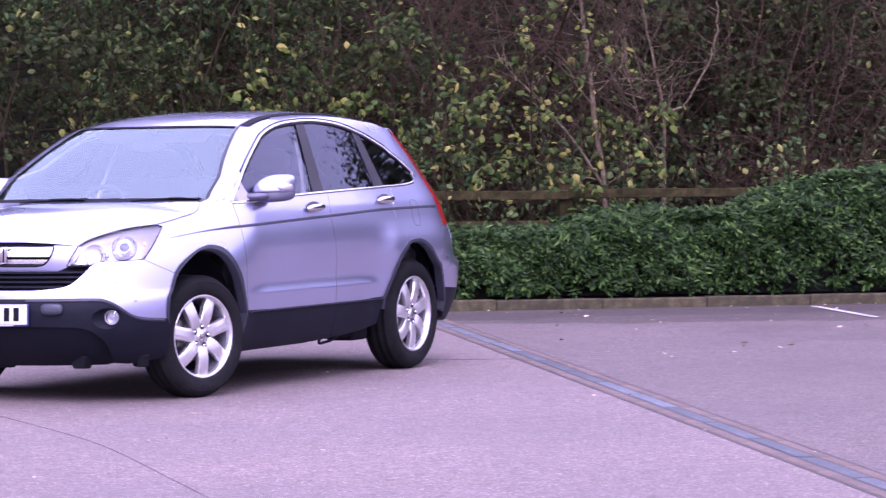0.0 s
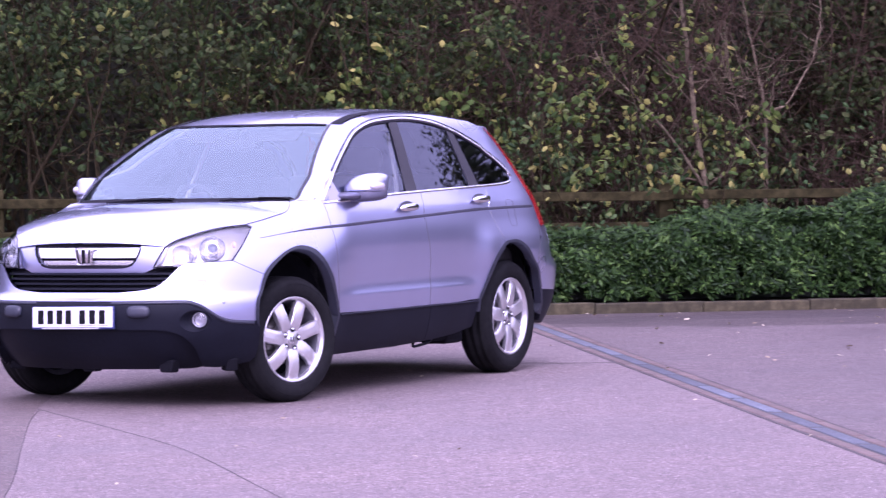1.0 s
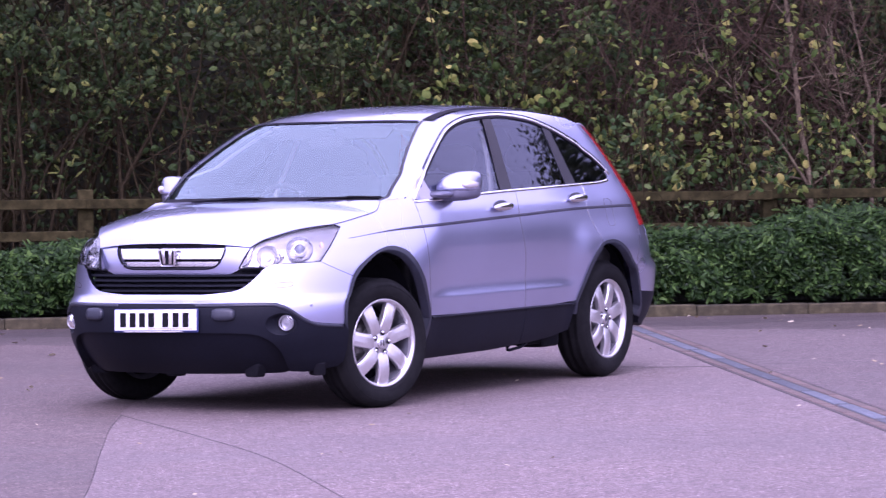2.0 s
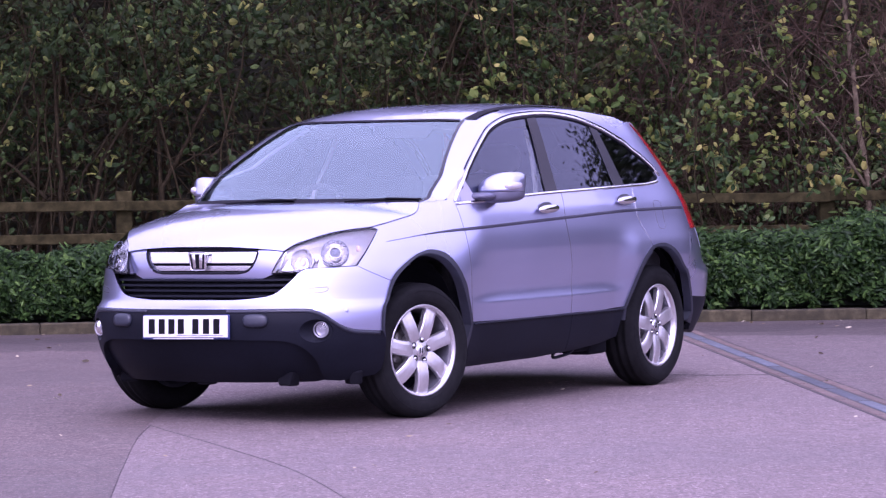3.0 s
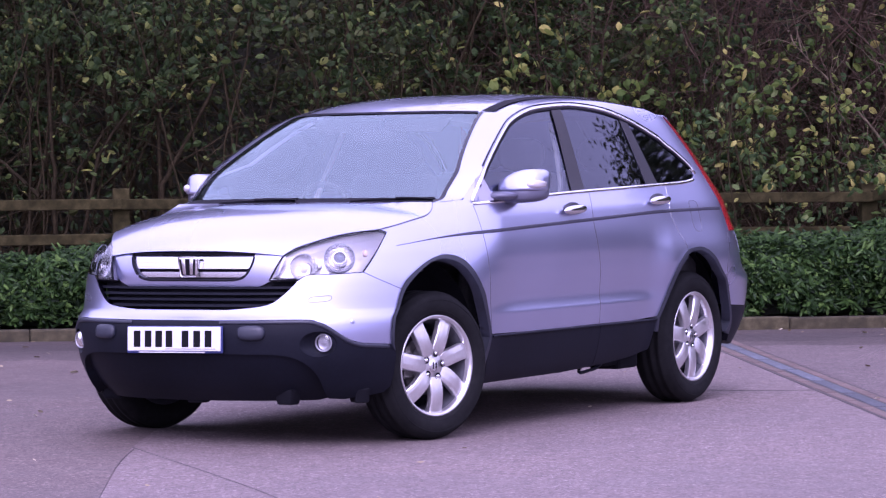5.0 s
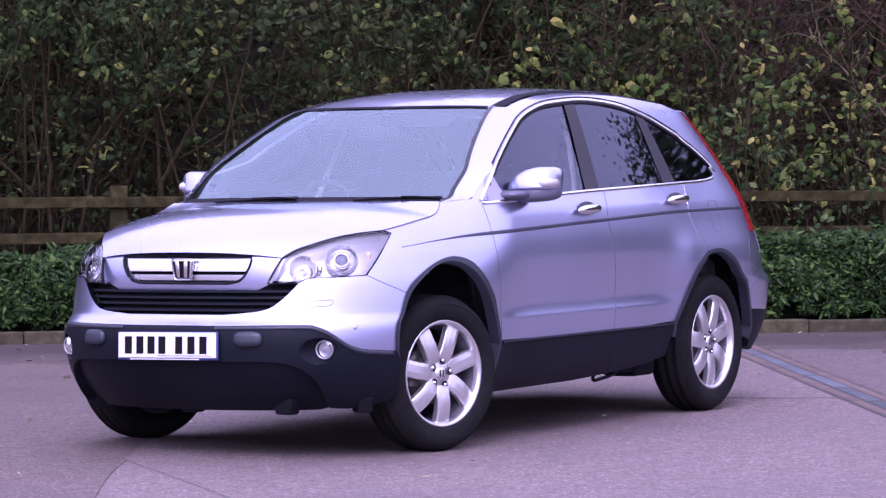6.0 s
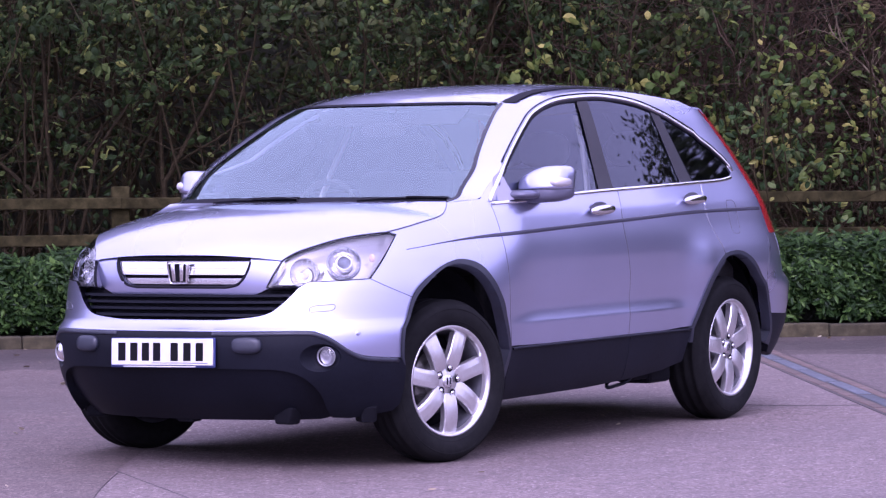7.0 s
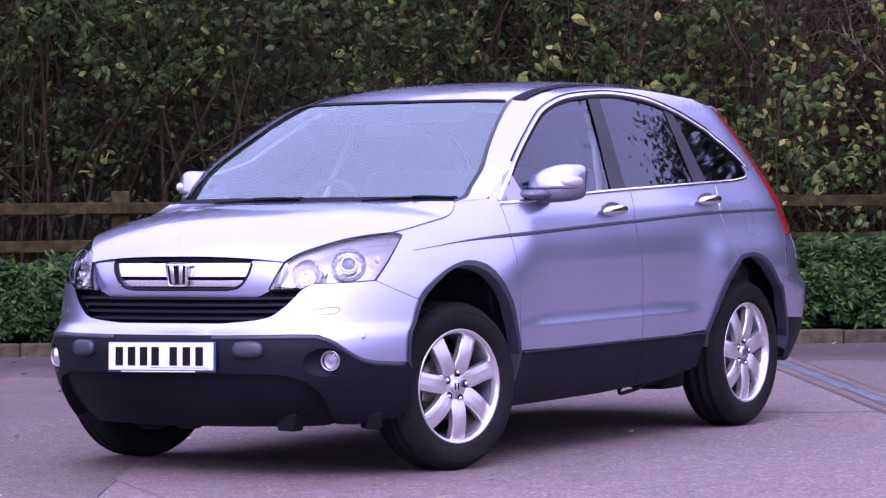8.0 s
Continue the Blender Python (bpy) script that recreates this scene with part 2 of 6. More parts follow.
def drain():
    a = Vector((0.8216, 0.570, 0)).normalized()
    n = Vector((-a.y, a.x, 0))
    o = n * 2.37
    m = Matrix(((a.x, n.x, 0, o.x), (a.y, n.y, 0, o.y), (0, 0, 1, 0), (0, 0, 0, 1)))
    root = thing("drain_channel", "blue-grey concrete drainage channel edged with brown bricks", "drain", m, kind="structure")
    bed = bmesh.new()
    box(bed, (-6.6, -0.138, -0.05), (16, 0.138, 0.0025))
    part("joint_bed", bed, M_JOINT, root)
    bm = bmesh.new()
    for x0, x1, y0, y1, z in ((0.03, 0.955, -0.041, 0.041, 0.006),):
        box(bm, (x0, y0, -0.03), (x1, y1, z), bevel=0.003, segments=1)
    unit = finish("channel_unit", bm, M_DRAIN)
    bm = bmesh.new()
    box(bm, (0.002, 0.0, -0.03), (0.213, 0.062, 0.007), bevel=0.005, segments=1)
    brick = finish("edging_brick", bm, M_BRICK)
    rng = random.Random(4)
    for i in range(-6, 16):
        ob = new("channel_unit", unit)
        ob.parent = root
        ob.location = (i * 1.0, rng.uniform(-0.006, 0.006), rng.uniform(-0.001, 0.002))
    for i in range(-30, 72):
        for y in (-0.120, 0.058):
            ob = new("edging_brick", brick)
            ob.parent = root
            ob.location = (i * 0.215, y, rng.uniform(-0.002, 0.001))
            ob.rotation_euler = (rng.uniform(-0.01, 0.01), 0, rng.uniform(-0.008, 0.008))


drain()


# ---------------------------------------------------------------- fence
def fence():
    m = KERB_M @ pose(0, 1.25, 0)
    root = thing("fence", "weathered two-rail timber post-and-rail fence behind the hedge", "fence", m)
    rng = random.Random(8)
    bm = bmesh.new()
    box(bm, (-0.065, -0.05, -0.1), (0.065, 0.05, 1.06), bevel=0.012)
    post = finish("post", bm, M_WOOD)
    bm = bmesh.new()
    box(bm, (-0.96, -0.02, -0.04), (0.96, 0.02, 0.04), bevel=0.008)
    rail = finish("rail", bm, M_WOOD)
    for i in range(-8, 9):
        x = FENCE_POST + i * 1.9
        ob = new("post", post)
        ob.parent = root
        ob.location = (x, 0.075, rng.uniform(-0.015, 0.015))
        ob.rotation_euler = (rng.uniform(-0.02, 0.02), rng.uniform(-0.015, 0.015), 0)
        for z in (0.942, 0.675):
            ob = new("rail", rail)
            ob.parent = root
            ob.location = (x + 0.95, rng.uniform(-0.004, 0.004), z + rng.uniform(-0.01, 0.01))
            ob.rotation_euler = (0, rng.uniform(-0.006, 0.006), 0)


FENCE_POST = -2.92
fence()


# ---------------------------------------------------------------- leaves
def leaf_cloud(places, mat, name, fold=0.25, seed=1, wide=(0.20, 0.30), fine=False):
    """One mesh of many small pointed leaves: places holds (point, length, normal, along)."""
    rng = np.random.default_rng(seed)
    n = len(places)
    P = np.array([p[0] for p in places])
    L = np.array([p[1] for p in places])[:, None]
    N = np.array([p[2] for p in places])
    A = np.array([p[3] for p in places])
    N = N / (np.linalg.norm(N, axis=1, keepdims=True) + 1e-9)
    A = A - N * (A * N).sum(1, keepdims=True)
    A = A / (np.linalg.norm(A, axis=1, keepdims=True) + 1e-9)
    S = np.cross(N, A)
    w = L * rng.uniform(*wide, (n, 1))
    bend = L * fold * 0.5
    stations = ((-0.5, 0.0), (-0.32, 0.72), (-0.08, 1.0), (0.18, 0.82), (0.36, 0.45), (0.5, 0.0)) if fine else ((-0.5, 0.0), (-0.15, 1.0), (0.2, 0.8), (0.5, 0.0))
    cols = []
    for t, h in stations:
        mid = P + A * L * t - N * bend * (t + 0.2) ** 2 * 1.6
        if h:
            cols += [mid + S * w * h - N * bend * 0.4, mid, mid - S * w * h - N * bend * 0.4]
        else:
            cols.append(mid)
    V = np.stack(cols, 1).reshape(-1, 3)
    per = len(cols)
    k = np.arange(n)[:, None] * per
    last = per - 1
    F = np.concatenate([k + np.array([[0, 2, 1]]), k + np.array([[0, 3, 2]]), k + np.array([[last - 3, last - 2, last]]), k + np.array([[last - 2, last - 1, last]])])
    Q = np.concatenate([k + np.array([[1 + 3 * i + e, 2 + 3 * i + e, 5 + 3 * i + e, 4 + 3 * i + e]]) for i in range(len(stations) - 3) for e in (0, 1)])
    me = bpy.data.meshes.new(name)
    me.from_pydata(V.tolist(), [], F.tolist() + Q.tolist())
    me.materials.append(mat)
    return me


def hedge_top(s):
    """Height of the clipped hedge along the kerb."""
    rise = min(1.0, max(0.0, (s - 1.3) / 1.9))
    base = 0.585 + 0.19 * rise * rise * (3 - 2 * rise) + 0.02 * math.sin(s * 1.9) + 0.025 * math.sin(s * 4.3 + 1)
    if s > 4.1:
        base += 0.36 * min(1.0, (s - 4.1) / 1.0)
    return base


def hedge():
    root = thing("laurel_hedge", "clipped green laurel hedge growing behind the kerb", "hedge", KERB_M)
    rng = random.Random(21)
    # near-black sheet inside the hedge, standing in for shade between the leaves
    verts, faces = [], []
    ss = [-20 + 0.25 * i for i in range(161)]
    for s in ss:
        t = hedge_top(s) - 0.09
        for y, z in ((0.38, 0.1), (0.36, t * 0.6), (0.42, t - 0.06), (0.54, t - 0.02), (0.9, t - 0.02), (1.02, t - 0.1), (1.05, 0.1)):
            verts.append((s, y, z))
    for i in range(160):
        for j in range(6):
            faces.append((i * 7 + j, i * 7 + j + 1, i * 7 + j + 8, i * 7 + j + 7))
    core = new("hedge_shade_core", mesh_of("hedge_shade_core", verts, faces, M_HEDGE_SHADE))
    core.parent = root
    places = []
    # sprays of long leaves that fan out of the clipped face, with gaps between them
    for _ in range(11500):
        s = rng.uniform(-9.5, 10)
        t = hedge_top(s)
        if rng.random() < 0.66:
            z = 0.13 + (t - 0.13) * rng.random() ** 0.85
            if z < 0.21 + 0.05 * math.sin(s * 5.3) + 0.04 * math.sin(s * 12.1) and rng.random() < 0.5:
                continue
            bulge = 0.05 * math.sin(s * 3.1 + z * 4) + 0.035 * math.sin(s * 7.7 + z * 9)
            y = 0.24 + bulge + rng.uniform(-0.05, 0.07) + 0.14 * max(0, (z - t + 0.18) / 0.18) ** 2
            out = Vector((rng.gauss(0, 0.35), -1, rng.gauss(0.25, 0.3))).normalized()
        else:
            y = rng.uniform(0.26, 1.0)
            z = t + rng.uniform(-0.09, 0.0) + 0.03 * math.sin(s * 5 + y * 6)
            out = Vector((rng.gauss(0, 0.3), rng.gauss(-0.3, 0.25), 1)).normalized()
        c = Vector((s, y, z))
        side = out.orthogonal().normalized()
        other = out.cross(side)
        n = rng.randrange(7, 13)
        turn = rng.uniform(0, 6.28)
        for k in range(n):
            an = turn + 2.4 * k
            open_by = 0.35 + 0.9 * k / n
            way = (out * math.cos(open_by) + (side * math.cos(an) + other * math.sin(an)) * math.sin(open_by) + Vector((0, 0, -0.22))).normalized()
            size = rng.uniform(0.052, 0.102)
            nrm = out * 0.8 - way * 0.5 + Vector((rng.gauss(0, 0.3), rng.gauss(-0.1, 0.3), 0.55 + rng.gauss(0, 0.25)))
            places.append((tuple(c + way * size * 0.55 + out * rng.uniform(0, 0.03)), size, nrm, way))
    ob = new("leaves", leaf_cloud(places, M_LAUREL, "leaves", fold=0.45, seed=3, wide=(0.14, 0.20), fine=True))
    ob.parent = root
    tagged(ob, kind="stuff")


M_HEDGE_SHADE = noisy("hedge_shade_black", [(0.3, (0.003, 0.005, 0.002)), (0.7, (0.008, 0.010, 0.005))], 25, 0.95, 0.5, 0.05)
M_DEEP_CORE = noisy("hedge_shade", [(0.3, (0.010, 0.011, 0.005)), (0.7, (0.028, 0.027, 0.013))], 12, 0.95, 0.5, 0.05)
hedge()


# ---------------------------------------------------------------- shrubs and trees
def tube(verts, faces, pts, radii, sides=6):
    """Adds a tapering tube through pts to the lists."""
    k0 = len(verts)
    for i, p in enumerate(pts):
        d = (pts[min(i + 1, len(pts) - 1)] - pts[max(i - 1, 0)]).normalized()
        u = d.orthogonal().normalized()
        v = d.cross(u)
        for k in range(sides):
            a = 2 * math.pi * k / sides
            verts.append(tuple(p + (u * math.cos(a) + v * math.sin(a)) * radii[i]))
    for i in range(len(pts) - 1):
        for k in range(sides):
            b = (k + 1) % sides
            faces.append((k0 + i * sides + k, k0 + i * sides + b, k0 + (i + 1) * sides + b, k0 + (i + 1) * sides + k))


def limb(rng, start, way, length, r0, r1, steps=6, wander=0.12, rise=0.0):
    pts, radii = [start.copy()], [r0]
    d = way.normalized()
    for i in range(steps):
        d = (d + Vector((rng.gauss(0, wander), rng.gauss(0, wander), rng.gauss(0, wander) + rise))).normalized()
        pts.append(pts[-1] + d * (length / steps))
        radii.append(r0 + (r1 - r0) * (i + 1) / steps)
    return pts, radii


def shrub(name, label, x, y, rng, height=5.0, spread=0.9, stems=7, leaves=1400, mat=None, size=(0.05, 0.09), low=0.3, ground_z=0.15, category="shrub", twigs=5, stem_r=0.022, wide=(0.20, 0.40), scatter=0.09, wood_mat=None, lean_by=0.35):
    """A many-stemmed bush: stems that fan out, twigs, and leaves hung along them."""
    plural = {"bush": "bushes"}.get(category, category + "s")
    root = thing(name, label, category, KERB_M @ pose(x, y, ground_z), group=plural + " behind the fence")
    v, f = [], []
    places = []
    for _ in range(stems):
        lean = Vector((rng.gauss(0, spread * lean_by), rng.gauss(0, spread * lean_by * 0.85), 1))
        p0 = Vector((rng.gauss(0, 0.18), rng.gauss(0, 0.15), -0.05))
        h = height * rng.uniform(0.6, 1.0)
        pts, rad = limb(rng, p0, lean, h, stem_r * rng.uniform(0.5, 1.3), 0.006, 9, 0.10, 0.02)
        tube(v, f, pts, rad, 5)
        for _ in range(twigs):
            i = rng.randrange(2, len(pts) - 1)
            w = Vector((rng.gauss(0, 1), rng.gauss(-0.2, 0.9), rng.gauss(0.35, 0.5)))
            tp, tr = limb(rng, pts[i], w, rng.uniform(0.35, 1.0) * spread, rad[i] * 0.55, 0.0025, 5, 0.22, 0.0)
            tube(v, f, tp, tr, 4)
            full = 0.15 + 2.55 * rng.random() ** 2
            for q in tp[1:]:
                for _ in range(int(full * leaves / (stems * twigs * 5) + rng.random())):
                    c = q + Vector((rng.gauss(0, scatter), rng.gauss(0, scatter), rng.gauss(0, scatter)))
                    if c.z < low and (low > 3 or rng.random() < 0.93 - 0.5 * max(0.0, c.z / low) ** 3):
                        continue
                    places.append((tuple(c), size[0] + (size[1] - size[0]) * rng.random() ** 1.5, (rng.gauss(0, 0.9), rng.gauss(-0.6, 0.7), rng.gauss(0.6, 0.7)),
                                   (rng.gauss(0, 0.8), rng.gauss(-0.2, 0.5), rng.gauss(-0.5, 0.5))))
    wood = new("branchwork", mesh_of("branchwork", v, f, wood_mat or M_TWIG, True))
    wood.parent = root
    tagged(wood, kind="stuff")
    if places:
        ob = new("leaves", leaf_cloud(places, mat or M_LEAF, "leaves", fold=0.6, seed=rng.randrange(9999), wide=wide, fine=mat is not M_DEEP))
        ob.parent = root
        tagged(ob, kind="stuff")
    return root


def bare_tree(name, label, lines, rng, mat=None, twigs=14, leaves=0, leaf_mat=None, y=2.0, twig_len=0.5):
    """A thin tree along given limbs: each line is a list of (along the kerb, up, radius)."""
    root = thing(name, label, "tree", KERB_M)
    fine_v, fine_f, places = [], [], []
    for k, line in enumerate(lines):
        pts = [Vector((a, y + 0.05 * math.sin(a * 3 + k + b), b)) for a, b, _ in line]
        fine, rad = [], []
        for i in range(len(pts) - 1):
            for j in range(5):
                t = j / 5
                fine.append(pts[i].lerp(pts[i + 1], t) + Vector((rng.gauss(0, 0.006), rng.gauss(0, 0.006), 0)))
                rad.append(line[i][2] + (line[i + 1][2] - line[i][2]) * t)
        fine.append(pts[-1])
        rad.append(line[-1][2])
        v, f = [], []
        tube(v, f, fine, rad, 8)
        ob = new("trunk" if k == 0 else "limb", mesh_of("trunk", v, f, mat or M_BARK, True))
        ob.parent = root
        for _ in range(twigs):
            i = rng.randrange(len(fine) // 3, len(fine))
            if fine[i].z < 0.9:
                continue
            tp, tr = limb(rng, fine[i], Vector((rng.gauss(0, 1), rng.gauss(0, 0.6), rng.gauss(0.8, 0.5))), twig_len * rng.uniform(0.5, 1.5), max(0.004, rad[i] * 0.4), 0.002, 6, 0.2, 0.03)
            tube(fine_v, fine_f, tp, tr, 4)
            for q in tp[2:]:
                for _ in range(leaves):
                    places.append((tuple(q + Vector((rng.gauss(0, 0.06), rng.gauss(0, 0.06), rng.gauss(0, 0.06)))), rng.uniform(0.04, 0.07), (rng.gauss(0, 0.6), -0.8, rng.gauss(0.5, 0.5)), (rng.gauss(0, 0.8), 0, -0.6)))
    ob = new("twig_work", mesh_of("twig_work", fine_v, fine_f, mat or M_BARK, True))
    ob.parent = root
    tagged(ob, kind="stuff")
    if places:
        ob = new("leaves", leaf_cloud(places, leaf_mat or M_GOLD, "leaves", seed=5, wide=(0.35, 0.45)))
        ob.parent = root
        tagged(ob, kind="stuff")


def smooth_step(t):
    t = min(1.0, max(0.0, t))
    return t * t * (3 - 2 * t)


def thicket():
    rng = random.Random(77)
    # deep green evergreen mass at the back
    for i in range(20):
        x = -14 + i * 1.45 + rng.uniform(-0.3, 0.3)
        shrub("evergreen_bush", "dense dark evergreen bush with small dull leaves", x, rng.uniform(3.7, 4.6), rng, height=rng.uniform(4.5, 6.5), spread=1.7, stems=10,
              leaves=5200, mat=M_DEEP, size=(0.05, 0.09), low=1.7 if x < 0 else 0.9, ground_z=0.2, category="bush", twigs=9, wide=(0.28, 0.4))
    # tall crowns added above the view that lean out and shade the bed
    for i in range(9):
        x = -14 + i * 2.7 + rng.uniform(-0.5, 0.5)
        shrub("added_shade_tree", "added tall dark tree whose unseen crown shades the bed", x, rng.uniform(3.4, 4.2), rng, height=6.8, spread=3.0, stems=4, leaves=6200, mat=M_DEEP,
              size=(0.10, 0.18), low=3.3, ground_z=0.2, category="tree", twigs=20, stem_r=0.04, scatter=0.35, lean_by=0.07)
    wood = random.Random(41)
    for x, y in ((9.9, 3.1), (11.4, 3.9), (13.2, 5.0), (15.5, 6.6)):
        shrub("woodland_tree", "leafy woodland tree at the end of the planting", x, y, wood, height=9.4, spread=2.2, stems=7, leaves=17000, mat=M_DEEP, size=(0.08, 0.15), low=0.8,
              ground_z=0.2, category="tree", twigs=20, stem_r=0.05, scatter=0.33, lean_by=0.02)
    for x, y in ((19.5, -2.5), (21.5, -0.5), (23.5, 1.5), (25.5, 3.0), (27.5, 4.5), (29.5, 6.0)):
        shrub("woodland_tree", "leafy woodland tree at the end of the planting", x, y, wood, height=2.5, spread=2.0, stems=9, leaves=5200, mat=M_DEEP, size=(0.16, 0.28), low=0.3,
              ground_z=0.2, category="tree", twigs=14, stem_r=0.05, scatter=0.4, lean_by=0.12)
    # hazels: bare stems below, round leaves above
    for i in range(13):
        x = -9.5 + i * 0.82 + rng.uniform(-0.2, 0.2)
        shrub("hazel_shrub", "multi-stemmed hazel with round dull green leaves over bare stems", x, rng.uniform(1.8, 2.7), rng, height=rng.uniform(3.2, 4.6), spread=1.0, stems=7,
              leaves=2900, mat=M_LEAF, size=(0.03, 0.09), low=1.7, twigs=9, stem_r=0.012, lean_by=0.24)
    for i in range(8):
        x = -7.5 + i * 1.1 + rng.uniform(-0.25, 0.25)
        shrub("undergrowth_shrub", "tangle of thin bare brown stems under the hazels", x, rng.uniform(1.55, 2.5), rng, height=rng.uniform(1.7, 2.7), spread=0.8, stems=6,
              leaves=160, mat=M_LEAF, size=(0.03, 0.07), low=0.6, twigs=7, stem_r=0.007)
    for i in range(5):
        x = -1.2 + i * 0.75 + rng.uniform(-0.2, 0.2)
        shrub("yellowing_shrub", "thin shrub with large yellowing autumn leaves", x + 1.3, rng.uniform(1.6, 2.1), rng, height=rng.uniform(2.4, 3.2), spread=0.9, stems=7, leaves=560,
              mat=M_GOLD, size=(0.045, 0.10), low=0.9, wide=(0.28, 0.42), twigs=6, stem_r=0.008, scatter=0.055)
    for i in range(9):
        x = 1.2 + i * 0.85 + rng.uniform(-0.2, 0.2)
        shrub("russet_shrub", "tangle of fine reddish twigs with a few green leaves", x, rng.uniform(2.2, 3.2), rng, height=rng.uniform(3.0, 4.2), spread=1.1, stems=13,
              leaves=360, mat=M_LEAF, size=(0.035, 0.075), low=0.8, twigs=22, stem_r=0.007, wood_mat=M_RUSSET)
    for i in range(7):
        x = 0.4 + i * 0.95 + rng.uniform(-0.2, 0.2)
        shrub("russet_shrub", "tall haze of fine reddish twigs behind the saplings", x, rng.uniform(3.0, 3.7), rng, height=rng.uniform(4.2, 5.4), spread=1.2, stems=12,
              leaves=260, mat=M_LEAF, size=(0.035, 0.07), low=0.8, twigs=26, stem_r=0.008, wood_mat=M_RUSSET)
    for i in range(7):
        x = 1.3 + i * 0.9 + rng.uniform(-0.2, 0.2)
        shrub("bramble", "low bramble with pale green leaves behind the fence", x, rng.uniform(1.55, 1.9), rng, height=rng.uniform(1.3, 1.9), spread=0.9, stems=7, leaves=420,
              mat=M_BRAMBLE, size=(0.05, 0.09), low=0.4, twigs=6, stem_r=0.008)
    bare_tree("young_birch", "slim pale bare tree leaning behind the fence", [
        [(3.25, 0.1, 0.030), (3.23, 1.0, 0.027), (3.15, 1.5, 0.023), (3.09, 2.0, 0.020), (3.04, 2.45, 0.017), (2.9, 3.4, 0.011), (2.75, 4.4, 0.005)],
        [(3.2, 1.02, 0.015), (2.95, 1.4, 0.012), (2.74, 1.65, 0.009), (2.56, 1.83, 0.007), (2.3, 2.1, 0.003)],
        [(3.23, 1.05, 0.012), (2.9, 1.1, 0.008), (2.5, 1.25, 0.004)],
        [(3.25, 1.0, 0.011), (3.45, 1.12, 0.007), (3.6, 1.4, 0.003)]], rng, M_PALEBARK, y=1.75)
    bare_tree("forked_sapling", "bare forked sapling with fine brown twigs", [
        [(3.8, 0.1, 0.022), (3.8, 1.0, 0.019), (3.81, 1.64, 0.017), (3.72, 2.1, 0.011), (3.6, 2.7, 0.007), (3.5, 3.6, 0.004)],
        [(3.81, 1.6, 0.012), (3.63, 1.77, 0.009), (3.42, 1.83, 0.006), (3.2, 2.2, 0.003)],
        [(3.81, 1.64, 0.013), (3.99, 1.70, 0.011), (4.2, 2.05, 0.009), (4.27, 2.3, 0.007), (4.3, 2.7, 0.005), (4.35, 3.4, 0.003)],
        [(3.8, 1.2, 0.011), (3.6, 1.5, 0.007), (3.5, 1.9, 0.005), (3.45, 2.4, 0.002)]], rng, M_PALEBARK, twigs=22, y=1.8)
    for a, b in ((5.72, 0.075), (5.15, 0.05), (6.3, 0.06), (4.65, 0.035)):
        bare_tree("dark_trunk", "straight dark trunk in the shade of the wood", [[(a, 0.1, b), (a - 0.02, 1.2, b * 0.9), (a - 0.06, 2.7, b * 0.8), (a - 0.2, 6.0, b * 0.4)]], rng, M_BARK, y=3.0, twigs=10)
    bare_tree("dead_branch", "pale forked dead branch among the bushes", [
        [(-0.38, 0.1, 0.02), (-0.43, 1.0, 0.018), (-0.43, 1.77, 0.015), (-0.46, 1.95, 0.011), (-0.39, 2.1, 0.008), (-0.30, 2.3, 0.004)],
        [(-0.45, 1.93, 0.009), (-0.54, 2.06, 0.006), (-0.62, 2.15, 0.003)]], rng, M_PALEBARK, twigs=4, y=2.2, twig_len=0.2)
    bare_tree("leaning_hazel", "leaning grey-brown hazel stems behind the fence", [
        [(-2.57, 0.1, 0.022), (-2.57, 1.08, 0.019), (-2.39, 1.38, 0.016), (-2.2, 1.75, 0.013), (-2.07, 2.0, 0.011), (-1.9, 2.6, 0.007)],
        [(-2.58, 0.1, 0.019), (-2.58, 1.52, 0.014), (-2.62, 2.4, 0.009), (-2.6, 3.4, 0.004)],
        [(-2.5, 1.2, 0.009), (-2.0, 1.5, 0.007), (-1.4, 1.56, 0.006), (-0.9, 1.75, 0.003)]], rng, M_BARK, twigs=10, y=1.9)
    bare_tree("grey_stem_clump", "clump of upright brown stems behind the fence", [
        [(-3.38, 0.1, 0.019), (-3.38, 1.08, 0.017), (-3.41, 1.6, 0.014), (-3.45, 2.5, 0.009), (-3.4, 3.6, 0.004)],
        [(-3.3, 0.1, 0.016), (-3.05, 1.3, 0.013), (-2.75, 1.75, 0.009), (-2.5, 2.3, 0.005)],
        [(-3.5, 1.0, 0.016), (-3.77, 1.25, 0.013), (-4.1, 1.5, 0.009), (-4.5, 1.9, 0.004)],
        [(-3.45, 0.1, 0.012), (-3.2, 1.2, 0.009), (-2.95, 1.55, 0.007), (-2.9, 2.2, 0.004)],
        [(-3.6, 0.1, 0.012), (-3.55, 1.5, 0.009), (-3.62, 2.4, 0.004)]], rng, M_BARK, twigs=8, y=1.8)
    # sheet with deep shade in its colour that closes the view between the stems
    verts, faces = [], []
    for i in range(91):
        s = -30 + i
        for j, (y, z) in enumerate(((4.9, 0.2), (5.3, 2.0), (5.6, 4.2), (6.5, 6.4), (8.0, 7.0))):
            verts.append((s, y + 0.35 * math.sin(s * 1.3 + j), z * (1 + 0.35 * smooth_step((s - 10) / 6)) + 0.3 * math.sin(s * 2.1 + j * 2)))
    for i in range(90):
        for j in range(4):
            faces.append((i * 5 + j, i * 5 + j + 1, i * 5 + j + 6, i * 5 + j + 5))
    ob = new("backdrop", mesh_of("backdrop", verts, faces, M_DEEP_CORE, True))
